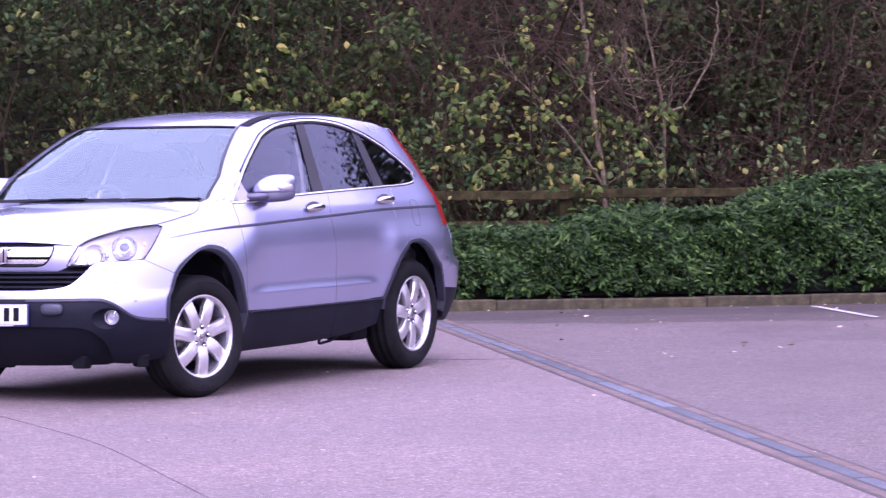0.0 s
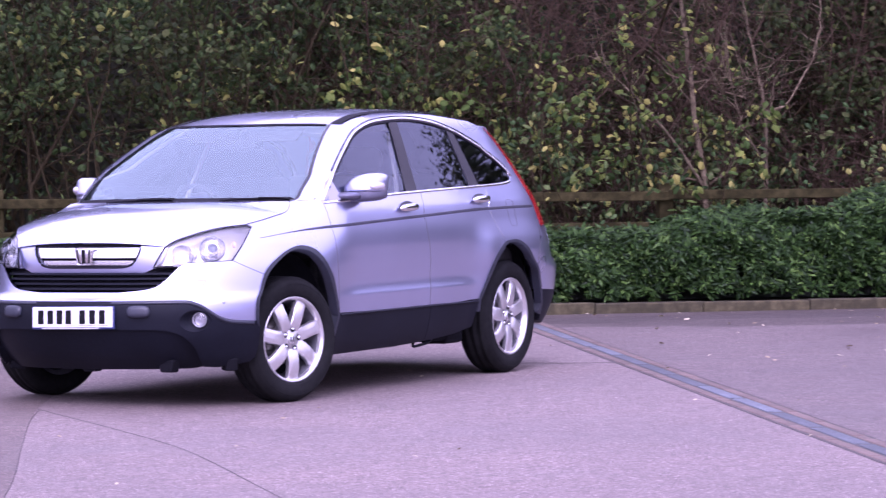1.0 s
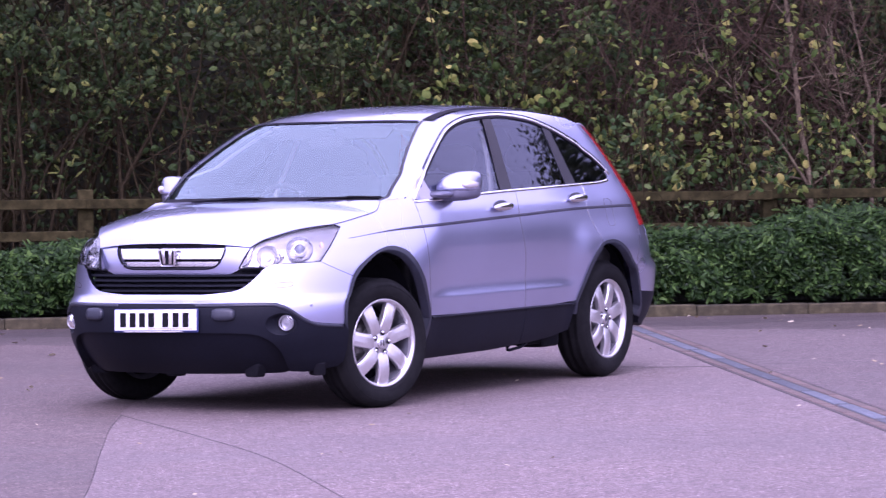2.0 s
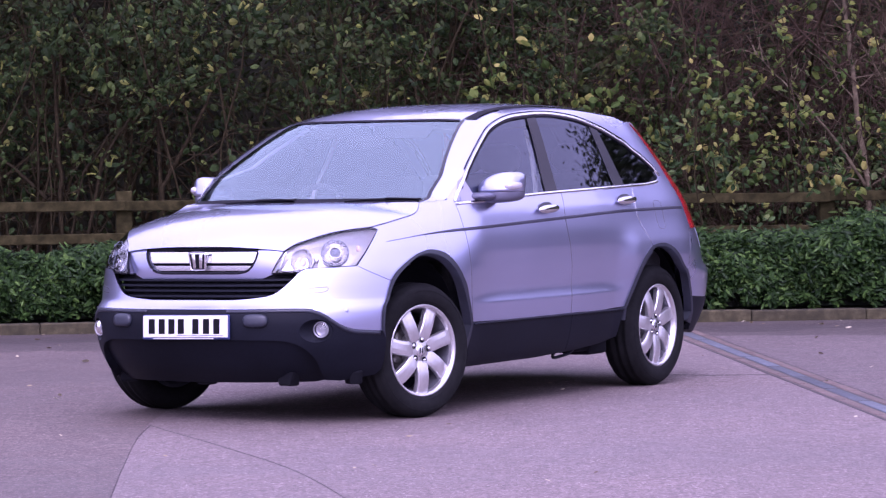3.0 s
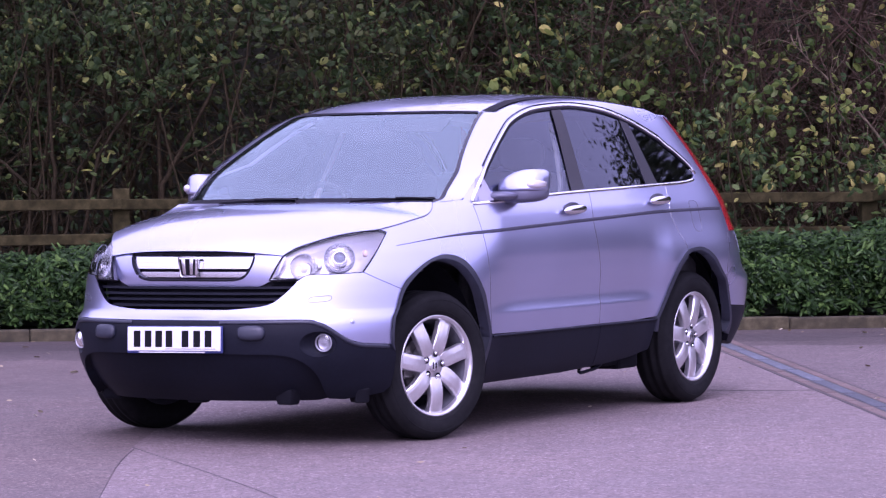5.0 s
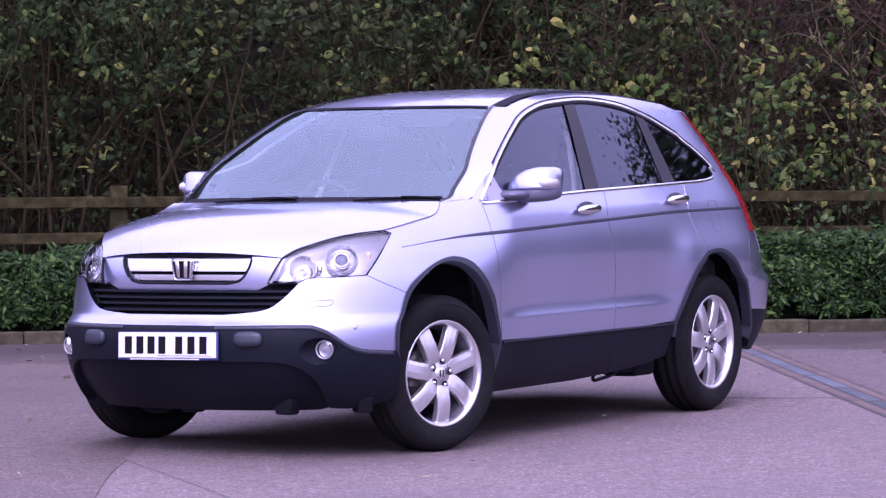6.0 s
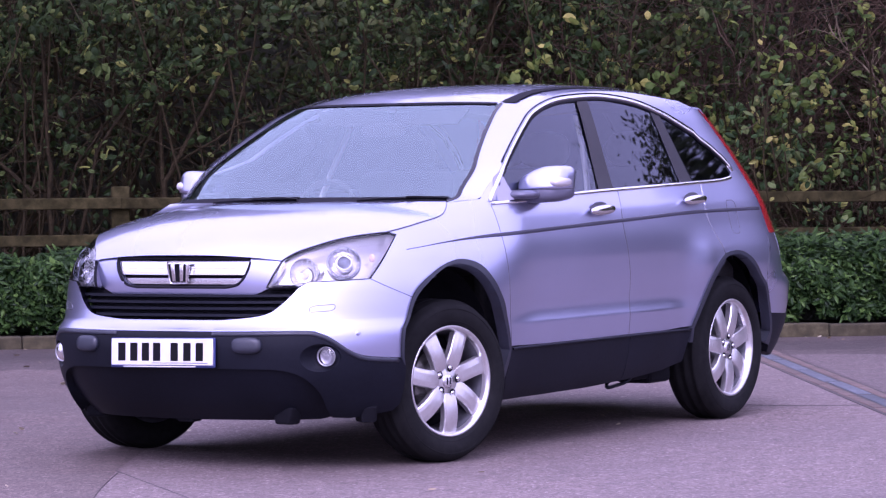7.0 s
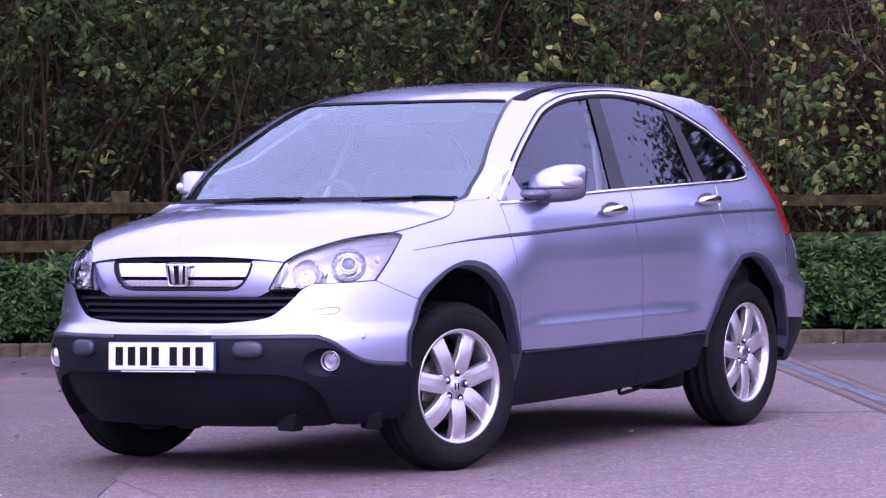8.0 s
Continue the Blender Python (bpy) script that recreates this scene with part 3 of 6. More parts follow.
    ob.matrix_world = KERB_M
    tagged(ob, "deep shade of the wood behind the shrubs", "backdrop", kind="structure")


M_RUSSET = noisy("russet_twig", [(0.3, (0.036, 0.024, 0.016)), (0.7, (0.095, 0.063, 0.042))], 18, 0.85)
M_PALEBARK = noisy("pale_bark", [(0.3, (0.06, 0.046, 0.029)), (0.55, (0.128, 0.10, 0.064)), (0.75, (0.21, 0.17, 0.11))], 22, 0.9, 0.4, 0.005, second=3.0)
for mm in (M_RUSSET, M_PALEBARK):
    bsdf(mm).inputs["Specular IOR Level"].default_value = 0.08
M_BRAMBLE = leaf_material("bramble_leaf", [(0.0, (0.02, 0.04, 0.013)), (0.6, (0.05, 0.09, 0.03)), (0.9, (0.12, 0.15, 0.05)), (1.0, (0.3, 0.28, 0.08))], 0.5, 0.3)
thicket()


from mathutils import geometry

# ---------------------------------------------------------------- car materials
def paint_material():
    m = material("silver_metallic_paint", 0.34, 0.93, (0.52, 0.52, 0.55))
    b = bsdf(m)
    b.inputs["Coat Weight"].default_value = 1.0
    b.inputs["Coat Roughness"].default_value = 0.06
    co = node(m, "ShaderNodeTexCoord")
    fl = node(m, "ShaderNodeTexNoise", Scale=1.5, Detail=2.0)
    join(m, co, "Object", fl, "Vector")
    r = ramp(m, [(0.3, (0.468, 0.488, 0.70)), (0.7, (0.512, 0.532, 0.752))])
    join(m, fl, "Fac", r, "Fac")
    join(m, r, "Color", b, "Base Color")
    dust = node(m, "ShaderNodeTexNoise", Scale=1.2, Detail=1.0)
    join(m, co, "Object", dust, "Vector")
    mr = node(m, "ShaderNodeMapRange", From_Min=0.35, From_Max=0.7, To_Min=0.27, To_Max=0.32)
    join(m, dust, "Fac", mr, "Value")
    join(m, mr, "Result", b, "Roughness")
    return m


def glass_material(name, tint, ior=1.6, haze=0.0, sheen=(1, 1, 1)):
    """Thin glass: what lies behind it shows tinted, and it mirrors by Fresnel."""
    m = bpy.data.materials.new(name)
    m.use_nodes = True
    nt = m.node_tree
    nt.nodes.remove(nt.nodes["Principled BSDF"])
    tr = node(m, "ShaderNodeBsdfTransparent", Color=(*tint, 1))
    gl = node(m, "ShaderNodeBsdfGlossy", Color=(*sheen, 1), Roughness=0.02 + haze)
    fr = node(m, "ShaderNodeFresnel", IOR=ior)
    mix = node(m, "ShaderNodeMixShader")
    join(m, fr, "Fac", mix, "Fac")
    join(m, tr, "BSDF", mix, 1)
    join(m, gl, "BSDF", mix, 2)
    join(m, mix, "Shader", nt.nodes["Material Output"], "Surface")
    return m


M_PAINT = paint_material()
M_PLASTIC = noisy("black_grained_plastic", [(0.3, (0.0044, 0.0051, 0.0096)), (0.7, (0.0070, 0.0082, 0.0140))], 60, 0.5, 0.15, 0.002, second=2.5)
# smoother than the bumper plastic, with some sky sheen put into its lighter base
M_ARCH = noisy("smooth_dark_plastic", [(0.3, (0.013, 0.0155, 0.026)), (0.7, (0.020, 0.023, 0.036))], 40, 0.42, 0.1, 0.001)
M_SEAM = material("panel_gap", 0.8, 0.0, (0.012, 0.012, 0.016))
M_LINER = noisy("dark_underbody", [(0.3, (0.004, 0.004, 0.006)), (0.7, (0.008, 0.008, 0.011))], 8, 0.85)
M_CHROME = material("chrome", 0.07, 1.0, (0.82, 0.82, 0.84))
M_BRIGHT = material("brushed_chrome", 0.2, 1.0, (0.86, 0.86, 0.88))
M_FOG = material("fog_lamp_reflector", 0.3, 0.6, (0.3, 0.3, 0.33))
M_SATIN = material("satin_silver", 0.25, 0.9, (0.7, 0.7, 0.73))
M_ALLOY = noisy("alloy_rim", [(0.3, (0.58, 0.57, 0.58)), (0.7, (0.70, 0.69, 0.70))], 25, 0.28, 0.0, metal=0.85)
M_BARREL = noisy("dull_inner_rim", [(0.3, (0.10, 0.10, 0.12)), (0.7, (0.17, 0.17, 0.19))], 25, 0.5, 0.0, metal=0.6)
M_RUBBER = noisy("tyre_rubber", [(0.3, (0.006, 0.006, 0.007)), (0.7, (0.012, 0.012, 0.0125))], 30, 0.75, 0.2, 0.002, second=5.0)
M_DISC = noisy("brake_metal", [(0.3, (0.08, 0.075, 0.07)), (0.7, (0.2, 0.19, 0.18))], 20, 0.5, 0.0, metal=0.7)
M_SCREEN = glass_material("windscreen_glass", (0.88, 0.92, 0.95), 2.75, sheen=(0.76, 0.93, 1.0))
M_GLASS = glass_material("side_glass", (0.5, 0.55, 0.57), 1.75, sheen=(0.78, 0.82, 1.0))
M_PRIVACY = glass_material("privacy_glass", (0.10, 0.10, 0.115), 1.65, sheen=(0.78, 0.82, 1.0))
M_FRIT = material("black_screen_border", 0.12, 0.0, (0.012, 0.012, 0.018))
M_LENS = glass_material("lamp_glass", (0.97, 0.97, 0.98), 1.5)
M_RED = material("red_lamp", 0.15, 0.0, (0.40, 0.012, 0.016))
bsdf(M_PLASTIC).inputs["Specular IOR Level"].default_value = 0.13
for mm in (M_RUBBER, M_LINER, M_SEAM):
    bsdf(mm).inputs["Specular IOR Level"].default_value = 0.1
bsdf(M_RED).inputs["Coat Weight"].default_value = 1.0
M_AMBER = material("amber_bulb", 0.3, 0.0, (0.78, 0.62, 0.55))
M_PLATE = noisy("white_plate", [(0.3, (0.55, 0.55, 0.55)), (0.7, (0.64, 0.64, 0.64))], 12, 0.4)
M_BLACK = material("black_print", 0.5, 0.0, (0.004, 0.004, 0.006))
M_NAVY = material("dark_blue_print", 0.5, 0.0, (0.02, 0.03, 0.12))
M_TRIM = noisy("grey_cabin_plastic", [(0.3, (0.02, 0.02, 0.022)), (0.7, (0.04, 0.04, 0.042))], 30, 0.7)
M_CLOTH = noisy("grey_seat_cloth", [(0.3, (0.06, 0.06, 0.065)), (0.7, (0.11, 0.11, 0.115))], 40, 0.95, 0.2, 0.002)
M_BELT = material("pale_belt_webbing", 0.7, 0.0, (0.85, 0.84, 0.82))
M_PALE = noisy("pale_headlining", [(0.3, (0.35, 0.34, 0.33)), (0.7, (0.45, 0.44, 0.42))], 40, 0.95)
M_REFLECTOR = material("lamp_reflector", 0.12, 0.95, (0.52, 0.52, 0.55))
M_BEZEL = material("lamp_bezel", 0.28, 0.8, (0.66, 0.65, 0.68))
bsdf(M_BLACK).inputs["Specular IOR Level"].default_value = 0.12

# ---------------------------------------------------------------- car body
def curve(tab):
    """A smooth function through the (t, value) pairs of tab."""
    ts = [p[0] for p in tab]
    vs = [p[1] for p in tab]
    n = len(ts)
    sl = [(vs[i + 1] - vs[i]) / (ts[i + 1] - ts[i]) for i in range(n - 1)]
    k = [sl[0]] + [0.0 if sl[i - 1] * sl[i] <= 0 else 2 * sl[i - 1] * sl[i] / (sl[i - 1] + sl[i]) for i in range(1, n - 1)] + [sl[-1]]

    def at(t):
        if t <= ts[0]:
            return vs[0] + k[0] * (t - ts[0])
        if t >= ts[-1]:
            return vs[-1] + k[-1] * (t - ts[-1])
        i = 0
        while t > ts[i + 1]:
            i += 1
        h = ts[i + 1] - ts[i]
        u = (t - ts[i]) / h
        return (vs[i] * (1 + 2 * u) * (1 - u) ** 2 + k[i] * h * u * (1 - u) ** 2 + vs[i + 1] * u * u * (3 - 2 * u) + k[i + 1] * h * u * u * (u - 1))
    return at


def smooth(a, b, t):
    u = min(1.0, max(0.0, (t - a) / (b - a)))
    return u * u * (3 - 2 * u)


# The outer skin of the car: x forward, y to its left, z up, from the middle of the wheelbase on the ground.
NOSE = curve([(0.18, 2.09), (0.3, 2.18), (0.42, 2.222), (0.52, 2.232), (0.585, 2.222), (0.635, 2.165), (0.72, 2.15), (0.80, 2.135), (0.88, 2.10), (0.94, 2.03), (1.0, 1.92), (1.1, 1.72)])
TAIL = curve([(0.2, -2.12), (0.45, -2.31), (0.58, -2.345), (0.635, -2.34), (0.665, -2.30), (0.70, -2.225), (0.75, -2.188), (0.82, -2.165), (0.9, -2.14), (1.1, -2.03), (1.3, -1.88), (1.5, -1.68), (1.62, -1.54)])
DOORS = curve([(0.15, 0.76), (0.3, 0.852), (0.42, 0.882), (0.47, 0.89), (0.6, 0.903), (0.70, 0.917), (0.77, 0.922), (0.83, 0.922), (0.9, 0.9165), (1.0, 0.90), (1.06, 0.887), (1.12, 0.862), (1.2, 0.823), (1.3, 0.778), (1.4, 0.732), (1.5, 0.684), (1.56, 0.652), (1.62, 0.6)])
WINGS = curve([(0.15, 0.79), (0.3, 0.878), (0.45, 0.92), (0.6, 0.928), (0.75, 0.920), (0.88, 0.892), (0.95, 0.862), (1.0, 0.832), (1.05, 0.785), (1.09, 0.74), (1.14, 0.66)])
FX, RX = 1.0, -1.25
FN, FM, RN = 3.0, 3.1, 4.0


def wide(x, z):
    """Half the width of the body at x, before its ends round off."""
    u = smooth(0.75, 1.25, x)
    w = DOORS(z) * (1 - u) + WINGS(z) * u
    # doors drawn in below the belt, wings flared round the wheels
    low = min(1.0, max(0.0, (z - 0.572) / 0.085))
    w -= 0.015 * smooth(1.0, 0.62, x) * smooth(-1.0, -0.55, x) * (1 - (1 - low) ** 2) * smooth(1.02, 0.70, z)
    w -= 0.028 * smooth(-0.5, -1.6, x)
    w += 0.024 * smooth(-0.72, -1.02, x) * smooth(0.97, 0.76, z)
    return w


def skin(s, z):
    """The point at s along the waist (0 at the nose, 1 at the end of the front corner, 2 at the start of the tail corner, 3 at the tail) and height z."""
    if s < 1:
        p = math.pi / 2 * s ** 1.5 / (s ** 1.5 + (1 - s) ** 1.5)
        X, Y = math.cos(p) ** (2 / FN), math.sin(p) ** (2 / FM) if s > 0 else 0.0
        x = FX + (NOSE(z) - FX) * X
        return x, wide(x, z) * Y, z
    if s <= 2:
        x = FX + (RX - FX) * (s - 1)
        return x, wide(x, z), z
    s = min(1.0, s - 2)
    p = math.pi / 2 * s * s / (s * s + (1 - s) ** 2)
    X, Y = math.sin(p) ** (2 / RN), max(0.0, math.cos(p)) ** (2 / RN)
    x = RX + (TAIL(z) - RX) * X
    return x, wide(x, z) * Y, z



def spline(pts, step=0.02):
    """Points along a smooth curve through pts."""
    out = []
    n = len(pts)
    for i in range(n - 1):
        p0, p1, p2, p3 = pts[max(i - 1, 0)], pts[i], pts[i + 1], pts[min(i + 2, n - 1)]
        k = max(1, int(math.hypot((p2[0] - p1[0]) * 2, p2[1] - p1[1]) / step))
        for j in range(k):
            u = j / k
            out.append(tuple(0.5 * (2 * b + (c - a) * u + (2 * a - 5 * b + 4 * c - d) * u * u + (3 * b - a - 3 * c + d) * u ** 3)
                             for a, b, c, d in zip(p0, p1, p2, p3)))
    out.append(tuple(pts[-1]))
    return out


def mirrored(half):
    """A closed outline from its left half, listed from the middle to the middle."""
    return half + [(-a, b) for a, b in reversed(half)]


def inside(p, loop):
    x, y = p
    hit = False
    j = len(loop) - 1
    for i in range(len(loop)):
        (xi, yi), (xj, yj) = loop[i], loop[j]
        if (yi > y) != (yj > y) and x < (xj - xi) * (y - yi) / (yj - yi) + xi:
            hit = not hit
        j = i
    return hit


def skin_at(s, z, off=0.0, lean=None):
    """The skin point, moved outwards by off, and its normal."""
    def p(a, b):
        x, y, w = skin(abs(a), b)
        return Vector((x + (lean(b) if lean else 0.0), y if a >= 0 else -y, w))
    h = 0.004
    c = p(s, z)
    du = p(s + h, z) - p(s - h, z)
    dz = p(s, z + h) - p(s, z - h)
    n = du.cross(dz)
    n = n.normalized() if n.length > 1e-12 else Vector((1, 0, 0))
    return c + n * off, n


def clean(loop):
    """The outline with no doubled points and no long edges."""
    out = []
    for p in loop:
        if not out or math.hypot((p[0] - out[-1][0]) * 2, p[1] - out[-1][1]) > 0.003:
            out.append(p)
    while math.hypot((out[0][0] - out[-1][0]) * 2, out[0][1] - out[-1][1]) <= 0.003:
        out.pop()
    even = []
    for a, b in zip(out, out[1:] + out[:1]):
        k = max(1, math.ceil(math.hypot((b[0] - a[0]) * 2, b[1] - a[1]) / 0.035))
        even += [(a[0] + (b[0] - a[0]) * i / k, a[1] + (b[1] - a[1]) * i / k) for i in range(k)]
    return even


def panel(name, outline, mat, parent, label="", holes=(), off=0.0, step=0.03, sides=(1,), thick=0.0, lean=None):
    """A body panel: the outline in (s, z), filled with a fine net and laid on the skin; thick gives it a turned-in rim."""
    loops = [clean(outline)] + [clean(h) for h in holes]
    pts, edges = [], []
    for lp in loops:
        k = len(pts)
        pts += [Vector((a * 2, b)) for a, b in lp]
        edges += [(k + i, k + (i + 1) % len(lp)) for i in range(len(lp))]
    rim = [(sum(len(l) for l in loops[:q]), len(l)) for q, l in enumerate(loops)]
    xs = [p.x for p in pts]
    zs = [p.y for p in pts]
    q = np.array([(p.x, p.y) for p in pts])
    nx, nz = int((max(xs) - min(xs)) / step) + 1, int((max(zs) - min(zs)) / step) + 1
    for i in range(nx):
        for j in range(nz):
            x, z = min(xs) + (i + 0.5) * step, min(zs) + (j + 0.5) * step
            c = (x / 2, z)
            if inside(c, loops[0]) and not any(inside(c, h) for h in loops[1:]) and np.min((q[:, 0] - x) ** 2 + (q[:, 1] - z) ** 2) > (0.4 * step) ** 2:
                pts.append(Vector((x, z)))
    vs, _, fs, ov, _, _ = geometry.delaunay_2d_cdt(pts, edges, [], 0, 1e-6)
    keep = []
    for f in fs:
        c = (sum(vs[i].x for i in f) / len(f) / 2, sum(vs[i].y for i in f) / len(f))
        if inside(c, loops[0]) and not any(inside(c, h) for h in loops[1:]):
            keep.append(tuple(f))
    made = []
    for sg in sides:
        co, no = [], []
        for v in vs:
            p, n = skin_at(v.x / 2, v.y, off, lean)
            co.append((p.x, p.y * sg, p.z))
            no.append((n.x, n.y * sg, n.z))
        faces = [f if sg > 0 else tuple(reversed(f)) for f in keep]
        if thick:
            back = {}
            for o, ids in enumerate(ov):
                for i in ids:
                    back[i] = o
            for k, n in rim:
                base = len(co)
                idx = [back.get(k + i) for i in range(n)]
                for i in idx:
                    co.append(tuple(Vector(co[i]) - Vector(no[i]) * thick))
                    no.append(no[i])
                for i in range(n):
                    a, b = idx[i], idx[(i + 1) % n]
                    c, d = base + (i + 1) % n, base + i
                    if a != b:
                        faces.append((a, b, c, d) if sg > 0 else (b, a, d, c))
        me = bpy.data.meshes.new(name)
        me.from_pydata(co, [], faces)
        me.materials.append(mat)
        for p in me.polygons:
            p.use_smooth = True
        me.normals_split_custom_set_from_vertices(no)
        ob = new(name, me)
        ob.parent = parent
        if label:
            tagged(ob, label)
        made.append(ob)
    return made


def even_pane(panes):
    """Glass drawn to one smooth double curve."""
    for ob in panes:
        co = np.array([tuple(v.co) for v in ob.data.vertices])
        x, z = co[:, 0] - co[:, 0].mean(), co[:, 2] - co[:, 2].mean()
        terms = np.stack([np.ones_like(x), x, z, x * x, x * z, z * z], axis=1)
        fit = np.linalg.lstsq(terms, co[:, 1], rcond=None)[0]
        for v, y in zip(ob.data.vertices, terms @ fit):
            v.co.y = y
        sg = 1 if co[:, 1].mean() > 0 else -1
        no = [Vector((-(fit[1] + 2 * fit[3] * a + fit[4] * b), 1, -(fit[2] + fit[4] * a + 2 * fit[5] * b))).normalized() * sg for a, b in zip(x, z)]
        ob.data.normals_split_custom_set_from_vertices([tuple(n) for n in no])
        ob.visible_shadow = False


def piping(name, pts3, radius, mat, parent, label="", sides=8):
    """A round bar along points in space."""
    v, f = [], []
    tube(v, f, [Vector(p) for p in pts3], [radius] * len(pts3), sides)
    n = len(pts3)
    f.append(tuple(range(sides)))
    f.append(tuple((n - 1) * sides + k for k in range(sides)))
    ob = new(name, mesh_of(name, v, f, mat, True))
    ob.parent = parent
    if label:
        tagged(ob, label)
    return ob


def on_skin(pts, off, sg=1):
    return [Vector((p.x, p.y * sg, p.z)) for p in (skin_at(a, b, off)[0] for a, b in pts)]


def band(name, pts, half, mat, parent, label="", off=0.004, depth=0.012, sides=(1,)):
    """A strip with a rounded face that follows pts on the skin, half as wide to each side."""
    for sg in sides:
        rows = []
        for i, (a, b) in enumerate(pts):
            c, n = skin_at(a, b)
            wide_by = half(a) if callable(half) else half
            q = skin_at(*pts[min(i + 1, len(pts) - 1)])[0] - skin_at(*pts[max(i - 1, 0)])[0]
            w = n.cross(q).normalized()
            rows.append([c + w * wide_by * u + n * e for u, e in ((-1, -depth), (-1, off * 0.4), (-0.6, off), (0.6, off), (1, off * 0.4), (1, -depth))])
        v = [(p.x, p.y * sg, p.z) for r in rows for p in r]
        f = []
        for i in range(len(rows) - 1):
            for k in range(5):
                q = (i * 6 + k, i * 6 + k + 1, i * 6 + k + 7, i * 6 + k + 6)
                f.append(q if sg > 0 else tuple(reversed(q)))
        f += [tuple(range(6)), tuple((len(rows) - 1) * 6 + k for k in range(6))]
        ob = new(name, mesh_of(name, v, f, mat, True))
        ob.parent = parent
        if label:
            tagged(ob, label)


def loft(name, edge, middle, mat, parent, label="", v0=-1.0, v1=1.0, power=2.2, nu=40, nv=40, lift=0.0, vfun=None, bow=2.0):
    """A crowned surface between an edge curve (and its mirror image) and a middle curve; each maps 0..1 to a point."""
    co, f = [], []
    for i in range(nu + 1):
        u = i / nu
        e, c = edge(u), middle(u)
        lo, hi = (vfun(u) if vfun else (v0, v1))
        for j in range(nv + 1):
            v = lo + (hi - lo) * j / nv
            k = 1 - abs(v) ** power
            k2 = 1 - abs(v) ** bow
            co.append((e.x + (c.x - e.x) * k2, e.y * v, e.z + (c.z - e.z) * k + lift))
    for i in range(nu):
        for j in range(nv):
            a = i * (nv + 1) + j
            f.append((a, a + 1, a + nv + 2, a + nv + 1))
    ob = new(name, mesh_of(name, co, f, mat, True))
    ob.parent = parent
    if label:
        tagged(ob, label)
    return ob


def lathe(profile, seg=64, closed=False):
    """Turns a profile of (radius, y) about the y axis."""
    v, f = [], []
    n = len(profile)
    for k in range(seg):
        a = 2 * math.pi * k / seg
        for r, y in profile:
            v.append((r * math.cos(a), y, r * math.sin(a)))
    for k in range(seg):
        b = (k + 1) % seg
        for i in range(n - 1 + closed):
            j = (i + 1) % n
            f.append((k * n + i, k * n + j, b * n + j, b * n + i))
    return v, f


def solid(name, v, f, mat, parent, label="", smooth=True, m=None):
    ob = new(name, mesh_of(name, v, f, mat, smooth))
    ob.parent = parent
    if m is not None:
        ob.matrix_local = m
    if label:
        tagged(ob, label)
    return ob


def blob(name, centre, size, mat, parent, label="", n=2.5, m=None, seg=24):
    """A rounded box: a superellipsoid of the given half sizes."""
    bm = bmesh.new()
    bmesh.ops.create_uvsphere(bm, u_segments=seg, v_segments=seg // 2, radius=1.0)
    for v in bm.verts:
        d = (abs(v.co.x) ** n + abs(v.co.y) ** n + abs(v.co.z) ** n) ** (1 / n)
        c = v.co / d
        v.co = Vector((c.x * size[0], c.y * size[1], c.z * size[2]))
    if m:
        bm.transform(m)
    bmesh.ops.translate(bm, vec=Vector(centre), verts=bm.verts)
    return part(name, bm, mat, parent, label, smooth=True)



# Outlines on the skin, as (s, z).
GRILLE = [(0.237, 0.898), (0.229, 0.85), (0.2, 0.792), (0.158, 0.776)]
NOSE_LOW = [(0.168, 0.734), (0.233, 0.742), (0.278, 0.77)]
LOWER_GRILLE = [(0.172, 0.642), (0.281, 0.66), (0.329, 0.701), (0.377, 0.778)]
BLACK_TOP = [(0.166, 0.598), (0.393, 0.599), (0.441, 0.589), (0.475, 0.562), (0.516, 0.514), (0.549, 0.489), (0.60, 0.478), (0.641, 0.472)]
LAMP_TOP = [(0.325, 0.884), (0.356, 0.918), (0.394, 0.94), (0.431, 0.959), (0.471, 0.974), (0.528, 0.986), (0.59, 0.993)]
LAMP_OUT = [(0.614, 0.983), (0.603, 0.94), (0.583, 0.877), (0.55, 0.805)]
LAMP_LOW = [(0.484, 0.801), (0.397, 0.797), (0.377, 0.778), (0.292, 0.777)]
WING_GAP = [(0.55, 0.805), (0.595, 0.768), (0.658, 0.722)]
HOOD_EDGE = [(0.589, 0.995), (0.705, 1.029), (0.816, 1.058), (0.876, 1.108)]
FARCH = [(0.641, 0.472), (0.640, 0.551), (0.643, 0.640), (0.663, 0.733), (0.698, 0.789), (0.765, 0.848), (0.829, 0.868), (0.899, 0.847), (0.948, 0.796), (1.004, 0.697), (1.029, 0.598), (1.055, 0.469)]
FARCH_IN = [(0.654, 0.467), (0.655, 0.56), (0.660, 0.652), (0.687, 0.72), (0.743, 0.798), (0.793, 0.825), (0.846, 0.81), (0.896, 0.769), (0.956, 0.676), (1.005, 0.552), (1.036, 0.428)]
RARCH = [(1.818, 0.467), (1.855, 0.594), (1.884, 0.697), (1.922, 0.773), (1.978, 0.821), (2.083, 0.817), (2.172, 0.759), (2.23, 0.647), (2.259, 0.536), (2.302, 0.397)]
CREASE = [(0.652, 0.92), (0.772, 0.941), (0.892, 0.954), (1.031, 0.964), (1.232, 0.979), (1.529, 1.0), (1.826, 1.02), (2.137, 1.024)]
WIN_LOW = [(1.034, 1.099), (1.171, 1.112), (1.33, 1.127), (1.516, 1.14), (1.923, 1.160), (2.10, 1.169), (2.19, 1.180)]
